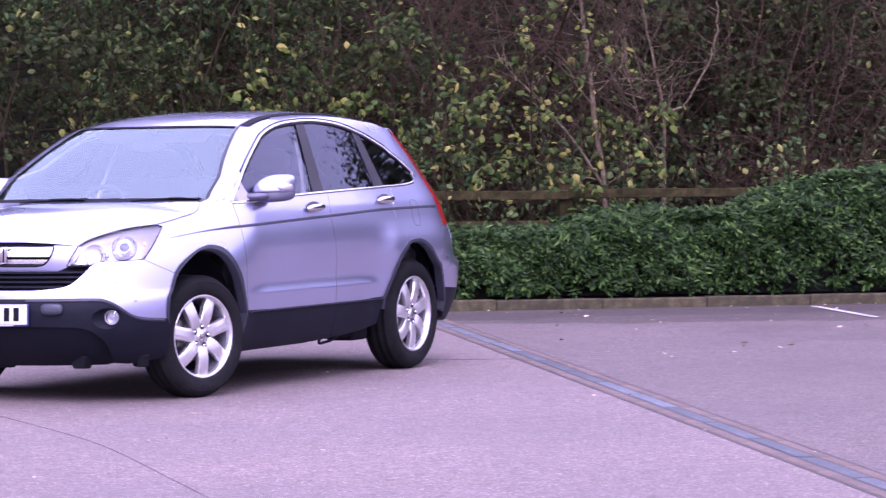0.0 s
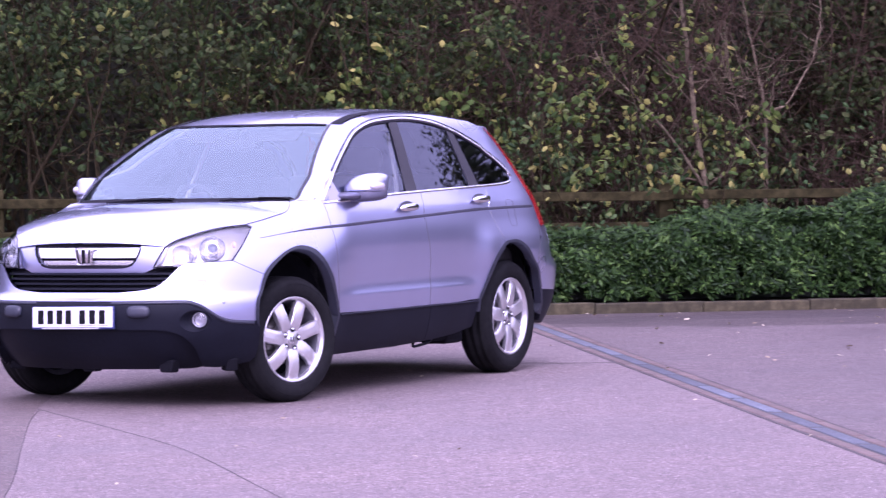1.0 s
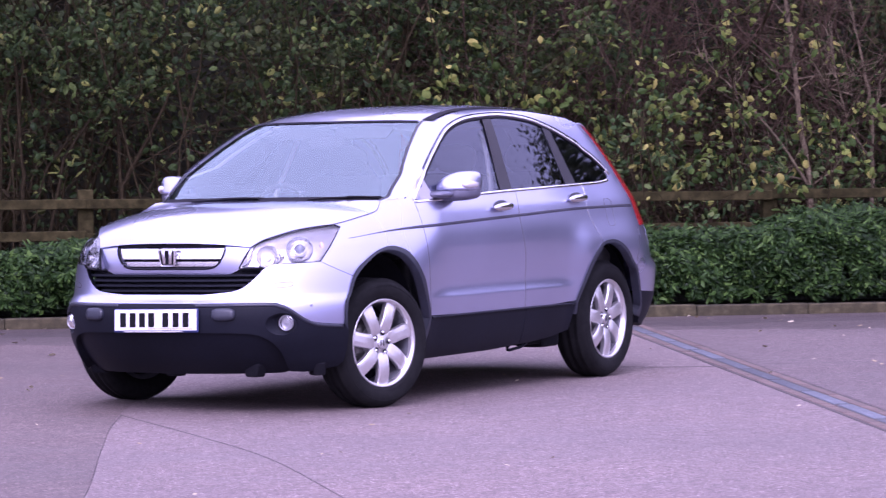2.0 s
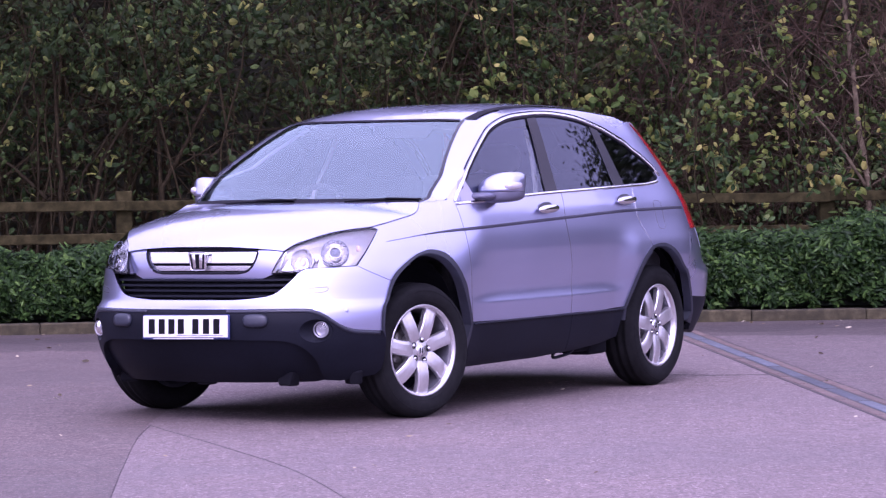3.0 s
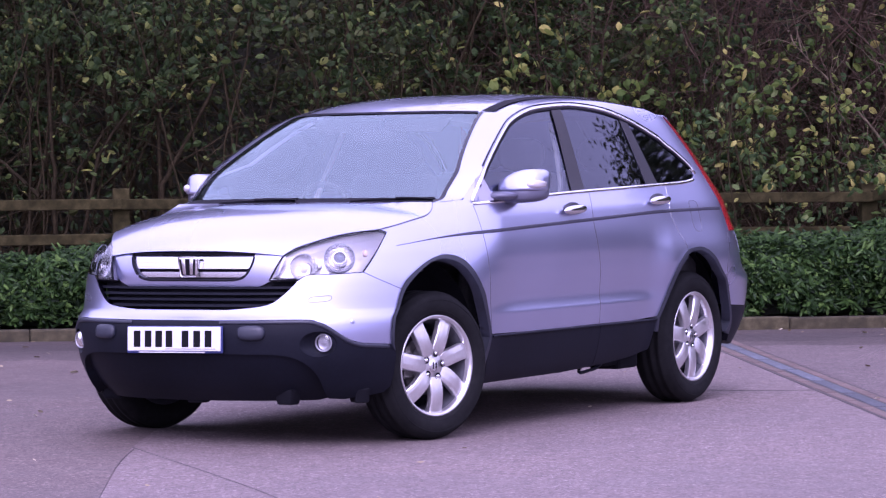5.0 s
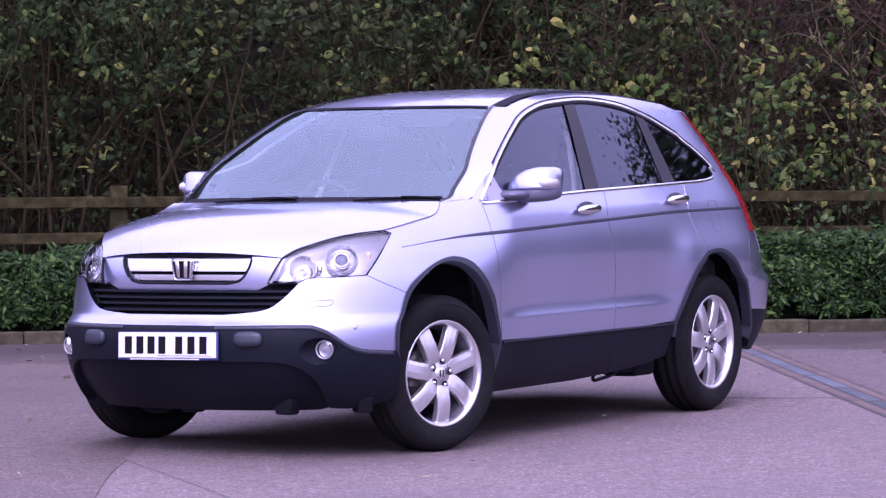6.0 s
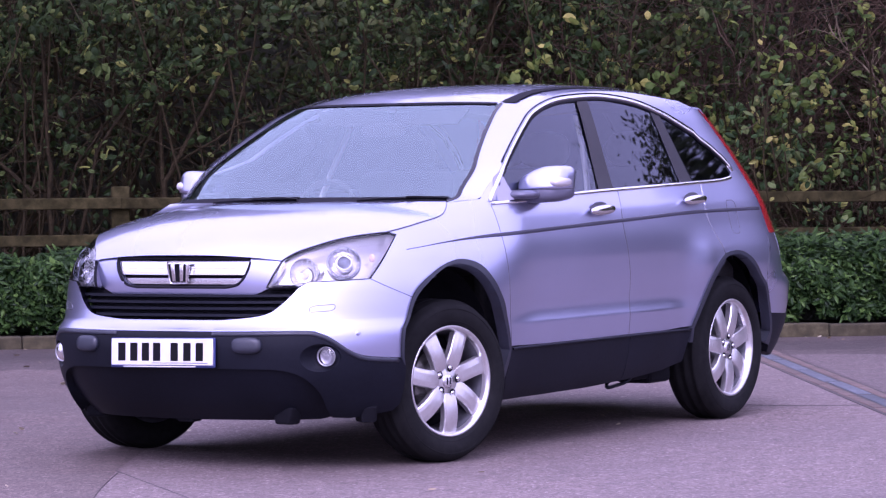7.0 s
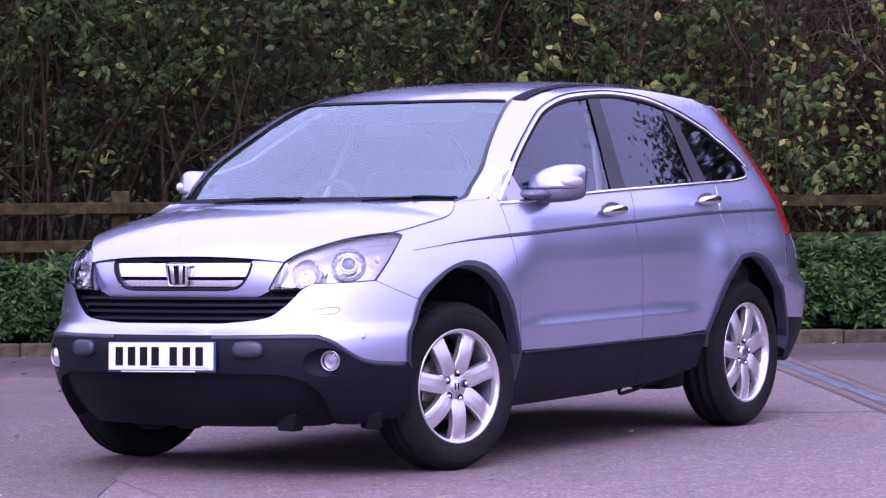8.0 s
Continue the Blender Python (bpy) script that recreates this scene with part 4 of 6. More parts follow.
WIN_UP = [(1.037, 1.109), (1.084, 1.228), (1.144, 1.319), (1.24, 1.435), (1.312, 1.502), (1.416, 1.552), (1.522, 1.573), (1.643, 1.579), (1.77, 1.553), (1.869, 1.498), (1.926, 1.452), (1.981, 1.406), (2.04, 1.373), (2.111, 1.341), (2.161, 1.305), (2.198, 1.272), (2.222, 1.24), (2.227, 1.21)]
GAP_A = [(1.034, 1.089), (1.031, 0.964), (1.041, 0.718), (1.06, 0.474)]
GAP_B = [(1.534, 1.137), (1.516, 0.98), (1.542, 0.725), (1.544, 0.47)]
GAP_C = [(1.929, 1.163), (1.906, 1.011), (1.951, 0.85), (1.959, 0.818)]
HANDLES = [(1.382, 1.048), (1.477, 1.043), (1.799, 1.074), (1.905, 1.069)]
PROJ = [(0.478, 0.875), (0.383, 0.838)]
RGAP = [(2.281, 0.78), (2.24, 0.646)]
FUEL = [(2.045, 1.069), (2.10, 1.069), (2.117, 1.056), (2.113, 0.99), (2.110, 0.924), (2.098, 0.908), (2.052, 0.910), (2.038, 0.926), (2.034, 0.99), (2.034, 1.058)]
TOP_EDGE = spline([(1.02, 1.12), (1.081, 1.242), (1.141, 1.332), (1.236, 1.448), (1.309, 1.516), (1.413, 1.569), (1.52, 1.594), (1.645, 1.603), (1.77, 1.60), (1.87, 1.585), (1.965, 1.565), (2.08, 1.545), (2.262, 1.52)])
LAMP_SIDE = spline([(2.262, 1.52), (2.297, 1.40), (2.317, 1.22), (2.329, 1.08), (2.331, 1.0), (2.331, 0.9)])


def set_back(pts):
    """Window outlines moved back where the glasshouse draws in."""
    return [(a + 0.017 * smooth(1.1, 1.28, b) * smooth(1.6, 1.45, b), b) for a, b in pts]


WIN_UP, TOP_EDGE, LAMP_SIDE = set_back(WIN_UP), set_back(TOP_EDGE), set_back(LAMP_SIDE)
FOG_S, FOG_Z, COVER_S, WASH_S, SENSOR_S = 0.46, 0.489, 0.267, 0.432, 0.532
NOSE_LEAN = curve([(0.72, -0.062), (0.78, -0.046), (0.835, -0.030), (0.9, -0.006), (0.92, 0.002)])
GRILLE_AT = curve([(b, a) for a, b in reversed(GRILLE)])
LOWER_AT = curve([(b, a) for a, b in LOWER_GRILLE])
M_BULB = material("projector_glass", 0.05, 0.3, (0.22, 0.24, 0.30))
M_PILLAR = material("gloss_black_pillar", 0.4, 0.0, (0.016, 0.015, 0.02))
bsdf(M_PILLAR).inputs["Specular IOR Level"].default_value = 0.3
M_FINE = material("fine_panel_gap", 0.6, 0.3, (0.10, 0.10, 0.12))
M_MOULD = material("dark_side_moulding", 0.4, 0.2, (0.035, 0.035, 0.055))
M_RECESS_SHADE = material("recess_shade_paint", 0.4, 0.4, (0.07, 0.07, 0.09))


def along(pts):
    """A function from 0..1 to the point that far along pts."""
    d = [0.0]
    for a, b in zip(pts, pts[1:]):
        d.append(d[-1] + (b - a).length)

    def at(u):
        t = u * d[-1]
        i = 0
        while i < len(d) - 2 and t > d[i + 1]:
            i += 1
        return pts[i].lerp(pts[i + 1], (t - d[i]) / max(d[i + 1] - d[i], 1e-9))
    return at


def curve3(pts):
    """A function from 0..1 to points of the middle plane along (x, z) pairs."""
    fine = spline(pts, 0.02)
    return along([Vector((a, 0, b)) for a, b in fine])



def car():
    root = thing("car", "silver metallic five-door car parked on asphalt with front wheels turned", "car")
    LR = (1, -1)
    arch = spline(FARCH)
    rarch = spline(RARCH)
    crease_low = spline(BLACK_TOP)
    lamp_top, lamp_out, lamp_low = spline(LAMP_TOP), spline(LAMP_OUT), spline(LAMP_LOW[:2]) + LAMP_LOW[2:]
    gap_a, gap_b, gap_c = spline(GAP_A), spline(GAP_B), spline(GAP_C)
    win_low, win_up = spline(WIN_LOW), spline(WIN_UP)
    hood_edge = spline(HOOD_EDGE)
    wing_gap = spline(WING_GAP)

    i_gap = max(range(len(arch)), key=lambda i: (arch[i][1] <= WING_GAP[-1][1]) * (arch[i][0] < 0.8) * (i + 1))
    arch_back = arch[i_gap + 1:]
    arch_front = arch[:i_gap + 1]

    # wing
    wing = hood_edge + [(0.94, 1.112), WIN_LOW[0]] + gap_a + list(reversed(arch_back)) + list(reversed(wing_gap)) + list(reversed(lamp_out))
    panel("front_wing", wing, M_PAINT, root, sides=LR, thick=0.02, step=0.02)
    # doors
    d1 = [p for p in win_low if p[0] <= GAP_B[0][0]] + gap_b + [(1.4, 0.469), (1.2, 0.469)] + list(reversed(gap_a))
    doors = panel("front_door", d1, M_PAINT, root, sides=LR, thick=0.02, step=0.02)
    r_low = [p for p in rarch if p[0] <= GAP_C[-1][0] and p[1] > 0.47]
    d2 = [p for p in win_low if GAP_B[0][0] <= p[0] <= GAP_C[0][0]] + gap_c + list(reversed(r_low)) + [(1.7, 0.469)] + list(reversed(gap_b))
    rdoors = panel("rear_door", d2, M_PAINT, root, sides=LR, thick=0.02, step=0.02)
    # quarter panel with the rear pillar
    r_high = [p for p in rarch if p[0] > GAP_C[-1][0]]
    q = [p for p in win_low if p[0] > GAP_C[0][0]] + list(reversed([p for p in win_up if p[0] > 1.66])) + [p for p in TOP_EDGE if p[0] > 1.66]
    q += LAMP_SIDE[1:] + [(2.295, 0.83)] + RGAP + [p for p in reversed(r_high) if p[1] > 0.66 or p[0] < 2.1] + list(reversed(gap_c))
    panel("quarter_panel", q, M_PAINT, root, sides=LR, thick=0.02, step=0.014)
    # side of the roof, from the screen pillar back
    top = [p for p in TOP_EDGE if p[0] <= 1.68]
    rail = [WIN_LOW[0]] + [p for p in win_up if p[0] <= 1.68] + list(reversed(top)) + [(0.94, 1.112)]
    panel("screen_pillar", rail, M_PAINT, root, sides=LR, step=0.02)
    # tail lamps, tailgate and rear bumper
    tl = LAMP_SIDE + [(2.43, 0.9), (2.43, 1.1), (2.40, 1.3), (2.36, 1.46), (2.30, 1.50)]
    panel("tail_lamp", tl, M_RED, root, "tall red tail lamp", sides=LR, off=0.004, thick=0.03)
    gate = [(2.43, 0.78), (2.43, 1.1), (2.40, 1.3), (2.36, 1.46), (2.30, 1.50), (2.45, 1.53), (2.99, 1.55), (2.99, 0.78)]
    panel("tailgate", gate, M_PAINT, root, sides=LR, thick=0.02)
    rb = RGAP + [(2.255, 0.56), (2.275, 0.5), (2.55, 0.47), (2.99, 0.47), (2.99, 0.77), (2.4, 0.77), (2.31, 0.84)]
    panel("lamp_fillet", [(2.296, 0.832), (2.332, 0.899), (2.43, 0.899), (2.43, 0.772), (2.4, 0.772), (2.312, 0.841)], M_PAINT, root, sides=LR, off=-0.002)
    panel("rear_bumper", rb, M_PAINT, root, sides=LR, thick=0.03, step=0.018)
    rbl = [(2.272, 0.50), (2.55, 0.468), (2.99, 0.468), (2.99, 0.27), (2.5, 0.27), (2.33, 0.30), (2.31, 0.36)]
    panel("rear_valance", rbl, M_PLASTIC, root, "black plastic rear valance", sides=LR, off=0.004, thick=0.03)
    # front bumper
    fb = [(0.0, BLACK_TOP[0][1])] + crease_low + arch_front[1:] + list(reversed(wing_gap)) + lamp_low[:-1] + list(reversed(spline(LOWER_GRILLE)))[1:] + [(0.0, LOWER_GRILLE[0][1])]
    panel("front_bumper", mirrored(fb), M_PAINT, root, thick=0.025, step=0.018)
    pod = [(0.641, 0.468), (0.654, 0.43), (0.655, 0.34), (0.650, 0.275), (0.632, 0.248), (0.58, 0.236), (0.52, 0.226), (0.475, 0.232), (0.462, 0.27)]
    step_up = spline([(0.462, 0.27), (0.445, 0.34), (0.405, 0.405), (0.35, 0.437), (0.25, 0.443)])
    low = [(0.0, BLACK_TOP[0][1] - 0.004)] + [(a, b - 0.004) for a, b in crease_low[:-1]] + pod + step_up[1:] + [(0.0, 0.445)]
    fog_hole = [(FOG_S - 0.014 + 0.048 * math.cos(a), FOG_Z - 0.004 + 0.058 * math.sin(a)) for a in [k * math.pi / 14 for k in range(28)]]
    panel("lower_bumper", mirrored(low), M_PLASTIC, root, "black grained plastic lower bumper", holes=[fog_hole, [(-a, b) for a, b in fog_hole]], off=0.004, thick=0.045, step=0.024)
    # rounded lip in the lighter plastic, to put in the highlight along the edge
    band("lower_bumper_lip", [(a, b - 0.012) for a, b in crease_low[:-1]], 0.010, M_ARCH, root, "rounded upper edge of the black bumper", off=0.009, depth=0.02, sides=LR)
    tuck = curve([(0.20, -0.085), (0.30, -0.05), (0.38, -0.026), (0.44, -0.008), (0.47, -0.004)])
    panel("lower_valance", mirrored([(0.0, 0.458), (0.36, 0.458), (0.43, 0.42), (0.48, 0.34), (0.50, 0.24), (0.42, 0.214), (0.0, 0.209)]), M_PLASTIC, root, "black recessed lower valance", off=-0.007, thick=0.03, lean=tuck)
    for sg in LR:
        c, n = skin_at(FOG_S * sg, FOG_Z, -0.008)
        d = (Vector((1, 0, 0)) + n * 0.3).normalized()
        out = Vector((0, 0, 1)).cross(d).normalized() * sg
        up = Vector((0, 0, 1)) - d * d.z
        m = Matrix.Translation(c) @ d.to_track_quat('Y', 'Z').to_matrix().to_4x4()
        fog = solid("fog_lamp", *lathe([(0.0, -0.012), (0.015, -0.016), (0.032, -0.012), (0.038, -0.004), (0.041, -0.002), (0.041, -0.05)], 28), M_FOG, root, "round front fog lamp", m=m)
        solid("lens", *lathe([(0.0, 0.004), (0.018, 0.003), (0.031, -0.001), (0.038, -0.006)], 28), M_LENS, fog)
        v, f = [], []
        for k, (a, b) in enumerate(fog_hole):
            g = k * math.pi / 14
            rim = skin_at(a * sg, b, 0.003)[0]
            seat = c + (out * math.cos(g) + up * math.sin(g)) * 0.0415 - d * 0.006
            v += [rim, rim.lerp(seat, 0.5) - d * 0.016, seat - d * 0.012, seat]
        for k in range(28):
            for j in range(3):
                p, q = k * 4 + j, (k + 1) % 28 * 4 + j
                f.append((p, p + 1, q + 1, q) if sg < 0 else (p, q, q + 1, p + 1))
        solid("fog_lamp_recess", v, f, M_PLASTIC, root)
    for sg in LR:
        c, n = skin_at(COVER_S * sg, 0.540, 0.004)
        # lighter plastic here too, for the highlight on the cover's top
        blob("towing_cover", c, (0.066, 0.022, 0.034), M_ARCH, root, n=3.2, m=n.to_track_quat('Y', 'Z').to_matrix().to_4x4())
        wash = [(WASH_S + 0.031 * math.copysign(abs(math.cos(a)) ** 0.5, math.cos(a)), 0.688 + 0.013 * math.copysign(abs(math.sin(a)) ** 0.6, math.sin(a)) + 0.006 * math.cos(a)) for a in [k * math.pi / 12 for k in range(25)]]
        piping("washer_cover", on_skin(wash, 0.0, sg), 0.0014, M_FINE, root)
        c, n = skin_at(SENSOR_S * sg, 0.583, 0.0)
        solid("parking_sensor", *lathe([(0.0, 0.0014), (0.010, 0.0012), (0.0115, 0.0), (0.0115, -0.006)], 18), M_PAINT, root, m=Matrix.Translation(c) @ n.to_track_quat('Y', 'Z').to_matrix().to_4x4())

    # nose with the grille in it
    nose = [(0.0, NOSE_LOW[0][1])] + spline(NOSE_LOW) + [(0.305, 0.80), (0.318, 0.84), (LAMP_TOP[0][0] + 0.005, 0.882), (LAMP_TOP[0][0], 0.893), (0.0, 0.908)]
    hole = [(0.0, GRILLE[-1][1])] + list(reversed(spline(GRILLE))) + [(0.0, GRILLE[0][1])]
    panel("grille_surround", mirrored(nose), M_PAINT, root, holes=[mirrored(hole)], thick=0.035, off=0.002, lean=NOSE_LEAN)
    grille = thing("grille", "", "")
    grille.parent = root
    back = [(0.0, 0.765), (0.27, 0.765), (0.27, 0.905), (0.0, 0.905)]
    panel("backing", mirrored(back), M_LINER, grille, off=-0.03, lean=NOSE_LEAN)
    for nm, z0, z1, bulge in (("chrome_bar", 0.8572, 0.886, 0.020), ("chrome_bar", 0.829, 0.8562, 0.020), ("chrome_lip", 0.788, 0.814, 0.014)):
        w0 = GRILLE_AT(z0) - 0.006
        w1 = GRILLE_AT(z1) - 0.006
        o = [(0.0, z0), (w0, z0), (w1, z1), (0.0, z1)]
        panel(nm, mirrored(o), M_BRIGHT if nm == "chrome_bar" else M_SATIN, grille, "bright chrome grille bar", off=bulge - 0.028, thick=0.02, step=0.02, lean=NOSE_LEAN)
    rim3 = []
    for a, b in clean(mirrored(hole)) + [clean(mirrored(hole))[0]]:
        rim3.append(skin_at(a, b, -0.001, NOSE_LEAN)[0])
    piping("opening_seal", rim3, 0.007, M_SEAM, grille)
    # badge: a plain chrome shield on a dark ground
    bx = skin(0.0, 0.838)[0]
    tilt = pose(bx - 0.016, 0, 0.838, 0, 4)
    bm = bmesh.new()
    box(bm, (-0.012, -0.052, -0.048), (0.004, 0.052, 0.048), bevel=0.014, segments=4)
    for v in bm.verts:
        v.co.y *= 1 + 0.12 * (v.co.z / 0.046)
    badge = part("badge", bm, M_BRIGHT, root, "plain chrome badge with a dark centre", smooth=True)
    badge.matrix_local = tilt
    bm = bmesh.new()
    box(bm, (0.002, -0.041, -0.038), (0.0065, 0.041, 0.038), bevel=0.004, segments=2)
    for v in bm.verts:
        v.co.y *= 1 + 0.12 * (v.co.z / 0.046)
    part("dark_ground", bm, M_BLACK, badge)
    for sg in LR:
        bm = bmesh.new()
        box(bm, (0.003, -0.0095, -0.036), (0.009, 0.0095, 0.036), bevel=0.003, segments=2)
        for v in bm.verts:
            v.co.y = (v.co.y + 0.021) * (1 + 0.16 * (v.co.z / 0.046)) * sg
        part("upright_bar", bm, M_BRIGHT, badge, smooth=True)

    # slatted lower grille
    lg = [(0.0, LOWER_GRILLE[0][1] - 0.01)] + [(a + 0.01, b - 0.01) for a, b in spline(LOWER_GRILLE)] + [(0.39, 0.80), (0.3, 0.80), (0.0, 0.78)]
    panel("lower_grille_backing", mirrored(lg), M_LINER, root, "dark recess behind the lower grille", off=-0.055)
    for z in (0.665, 0.692, 0.719, 0.746):
        h = 0.0055
        w = LOWER_AT(z) + 0.004
        o = [(0.0, z - h), (w * 0.5, z - h), (w, z - h), (w, z + h), (w * 0.5, z + h), (0.0, z + h)]
        panel("grille_slat", mirrored(o), M_PLASTIC, root, off=-0.022, thick=0.03, step=0.02)

    # headlamps
    lamp = lamp_top + lamp_out + lamp_low
    for sg in LR:
        hl = thing("headlamp", "clear-glass headlamp with bright reflectors", "")
        hl.parent = root
        panel("housing", lamp, M_BEZEL, hl, sides=(sg,), off=-0.062, step=0.02, thick=-0.059)
        panel("lens", lamp, M_LENS, hl, sides=(sg,), off=0.0, thick=0.012, step=0.02)
        band("seal", clean(lamp) + [lamp[0]], 0.002, M_SEAM, hl, off=0.0015, sides=(sg,))
        for nm, s0, z0, r, lens_r in (("main_reflector", PROJ[0][0] + 0.010, 0.886, 0.066, 0.026), ("side_reflector", PROJ[1][0] + 0.002, 0.846, 0.058, 0.015)):
            c, n = skin_at(s0 * sg, z0, -0.030)
            n = (n + Vector((0.45, 0.0, 0.03))).normalized()
            m = Matrix.Translation(c) @ n.to_track_quat('Y', 'Z').to_matrix().to_4x4()
            solid(nm, *lathe([(0.008, -0.045), (r * 0.5, -0.035), (r * 0.85, -0.012), (r, 0.006), (r * 1.05, 0.004), (r * 1.05, -0.01)], 18), M_REFLECTOR, hl, m=m, smooth=False)
            solid("reflector_rim", *lathe([(r * 1.03, 0.004), (r * 1.06, 0.0075), (r * 1.09, 0.003), (r * 1.09, -0.012)], 32), M_BULB, hl, m=m)
            ring = [(lens_r * 1.35, -0.03), (lens_r * 1.35, 0.006), (lens_r * 1.1, 0.009), (lens_r * 1.05, 0.0)]
            solid("collar", *lathe(ring, 28), M_REFLECTOR, hl, m=m)
            dome = [(0.0, 0.014), (lens_r * 0.5, 0.011), (lens_r * 0.85, 0.004), (lens_r * 1.05, -0.006)]
            solid("projector_lens", *lathe(dome, 24), M_BULB if nm == "main_reflector" else M_REFLECTOR, hl, m=m)
        c, n = skin_at(0.562 * sg, 0.905, -0.03)
        blob("indicator_bulb", c, (0.010, 0.012, 0.017), M_AMBER, hl)
        c, n = skin_at(0.43 * sg, 0.845, -0.036)
        blob("parking_bulb", c, (0.014, 0.016, 0.018), M_REFLECTOR, hl)

    # bonnet, screen and roof
    tip = [(a, b) for a, b in reversed(lamp_top)]
    line = list(reversed(hood_edge)) + tip[1:]
    edge3 = on_skin([(a, b + 0.002) for a, b in line], 0.003)
    hood_mid = curve3([(1.27, 1.118), (1.5, 1.106), (1.75, 1.072), (1.92, 1.03), (2.03, 0.985), (2.085, 0.945), (2.106, 0.912)])
    loft("bonnet", along(edge3), hood_mid, M_PAINT, root, power=2.6, nu=56, nv=48)
    band("bonnet_gap", [(a, b) for a, b in spline(HOOD_EDGE)], 0.0022, M_FINE, root, off=0.003, sides=LR)

    pill = [p for p in TOP_EDGE if p[0] <= 1.345]
    pillar3 = [skin_at(0.94, 1.112, 0.0)[0]] + on_skin(pill, 0.0)
    screen_mid = curve3([(1.30, 1.085), (1.10, 1.20), (0.86, 1.345), (0.62, 1.47), (0.43, 1.553)])
    ed = along(pillar3)
    screen = loft("windscreen", ed, screen_mid, M_SCREEN, root, "large windscreen glass mirroring the pale sky", vfun=lambda u: (-0.915 + 0.10 * u, 0.915 - 0.10 * u), nu=30, nv=40, power=4.6, bow=3.4)
    screen.visible_shadow = False
    for sg in LR:
        loft("screen_pillar_face", ed, screen_mid, M_PAINT, root, vfun=lambda u: sorted((sg * (0.927 - 0.10 * u), sg)), nu=30, nv=14, lift=0.001, power=4.6, bow=3.4)
        loft("screen_seal", ed, screen_mid, M_FRIT, root, vfun=lambda u: sorted((sg * (0.911 - 0.10 * u), sg * (0.931 - 0.10 * u))), nu=30, nv=4, lift=0.003, power=4.6, bow=3.4)
    loft("screen_bottom_seal", lambda u: ed(0.10 * u), lambda u: screen_mid(0.10 * u), M_SEAM, root, v0=-0.9, v1=0.9, nu=4, nv=40, lift=0.003, power=4.6, bow=3.4)
    loft("screen_top_seal", lambda u: ed(0.975 + 0.025 * u), lambda u: screen_mid(0.975 + 0.025 * u), M_SEAM, root, v0=-0.8, v1=0.8, nu=3, nv=40, lift=0.004, power=4.6, bow=3.4)
    rr = [p for p in TOP_EDGE if p[0] >= 1.34]
    roof3 = on_skin(rr, 0.0)
    roof_mid = curve3([(0.43, 1.556), (0.2, 1.601), (-0.1, 1.634), (-0.5, 1.648), (-0.95, 1.641), (-1.35, 1.612), (-1.66, 1.57)])
    loft("roof", along(roof3), roof_mid, M_PAINT, root, power=3.0, nu=50, nv=48)
    for sg in LR:
        loft("roof_ditch_strip", along(roof3), roof_mid, M_SEAM, root, "dark strip along the roof", vfun=lambda u: sorted((sg * (0.79 + 0.05 * u), sg * (0.875 + 0.02 * u))), power=3.0, nu=50, nv=4, lift=0.006)

    # side windows, pillars and bright trim
    glass_hi = [(a, b - 0.012) for a, b in win_up]
    glass_lo = [(a, b + 0.006) for a, b in win_low]

    def between(a_hi, a_lo, b_hi, b_lo):
        up = [p for p in glass_hi if a_hi < p[0] < b_hi]
        lo = [p for p in glass_lo if a_lo < p[0] < b_lo]
        return up, lo

    def zu(s):
        return min(glass_hi, key=lambda p: abs(p[0] - s))[1]

    def zl(s):
        return min(glass_lo, key=lambda p: abs(p[0] - s))[1]

    up, lo = between(0, 0, 1.527, 1.459)
    even_pane(panel("front_side_window", up + [(1.527, zu(1.527)), (1.459, zl(1.459))] + list(reversed(lo)), M_GLASS, root, sides=LR, off=-0.006))
    up, lo = between(1.574, 1.522, 1.834, 1.83)
    even_pane(panel("rear_side_window", [(1.574, zu(1.574))] + up + [(1.834, zu(1.834)), (1.83, zl(1.83))] + list(reversed(lo)) + [(1.522, zl(1.522))], M_PRIVACY, root, "dark tinted rear side window", sides=LR, off=-0.006))
    up, lo = between(1.871, 1.893, 9, 9)
    even_pane(panel("quarter_window", [(1.871, zu(1.871))] + up + list(reversed(lo)) + [(1.893, zl(1.893))], M_PRIVACY, root, "dark tinted rear quarter window", sides=LR, off=-0.006))
    panel("door_pillar", [(1.527, zu(1.527)), (1.574, zu(1.574)), (1.522, zl(1.522)), (1.459, zl(1.459))], M_PILLAR, root, "black door pillar", sides=LR, off=-0.002)
    panel("rear_pillar", [(1.834, zu(1.834)), (1.871, zu(1.871)), (1.893, zl(1.893)), (1.83, zl(1.83))], M_PILLAR, root, "black rear pillar", sides=LR, off=-0.002)
    band("window_bright_trim", win_up, 0.010, M_CHROME, root, "chrome window surround", off=0.006, sides=LR)
    band("window_bright_trim", win_low, 0.009, M_CHROME, root, "chrome waist trim", off=0.007, sides=LR)
    band("window_gap", [(a + 0.006 * (-1 if a < 1.6 else 1), b + 0.012) for a, b in win_up[3:-2] if b > 1.26 or a > 1.6], 0.003, M_SEAM, root, off=0.004, sides=LR)
    band("window_seal", [(a, b - 0.014) for a, b in win_up[3:-2]], 0.006, M_SEAM, root, off=0.002, sides=LR)
    band("waist_moulding", spline(CREASE + [(2.25, 1.024), (2.312, 1.022)]), lambda s: 0.0014 + 0.0072 * smooth(0.66, 1.1, s), M_MOULD, root, "thin dark side moulding", off=0.002, sides=LR)
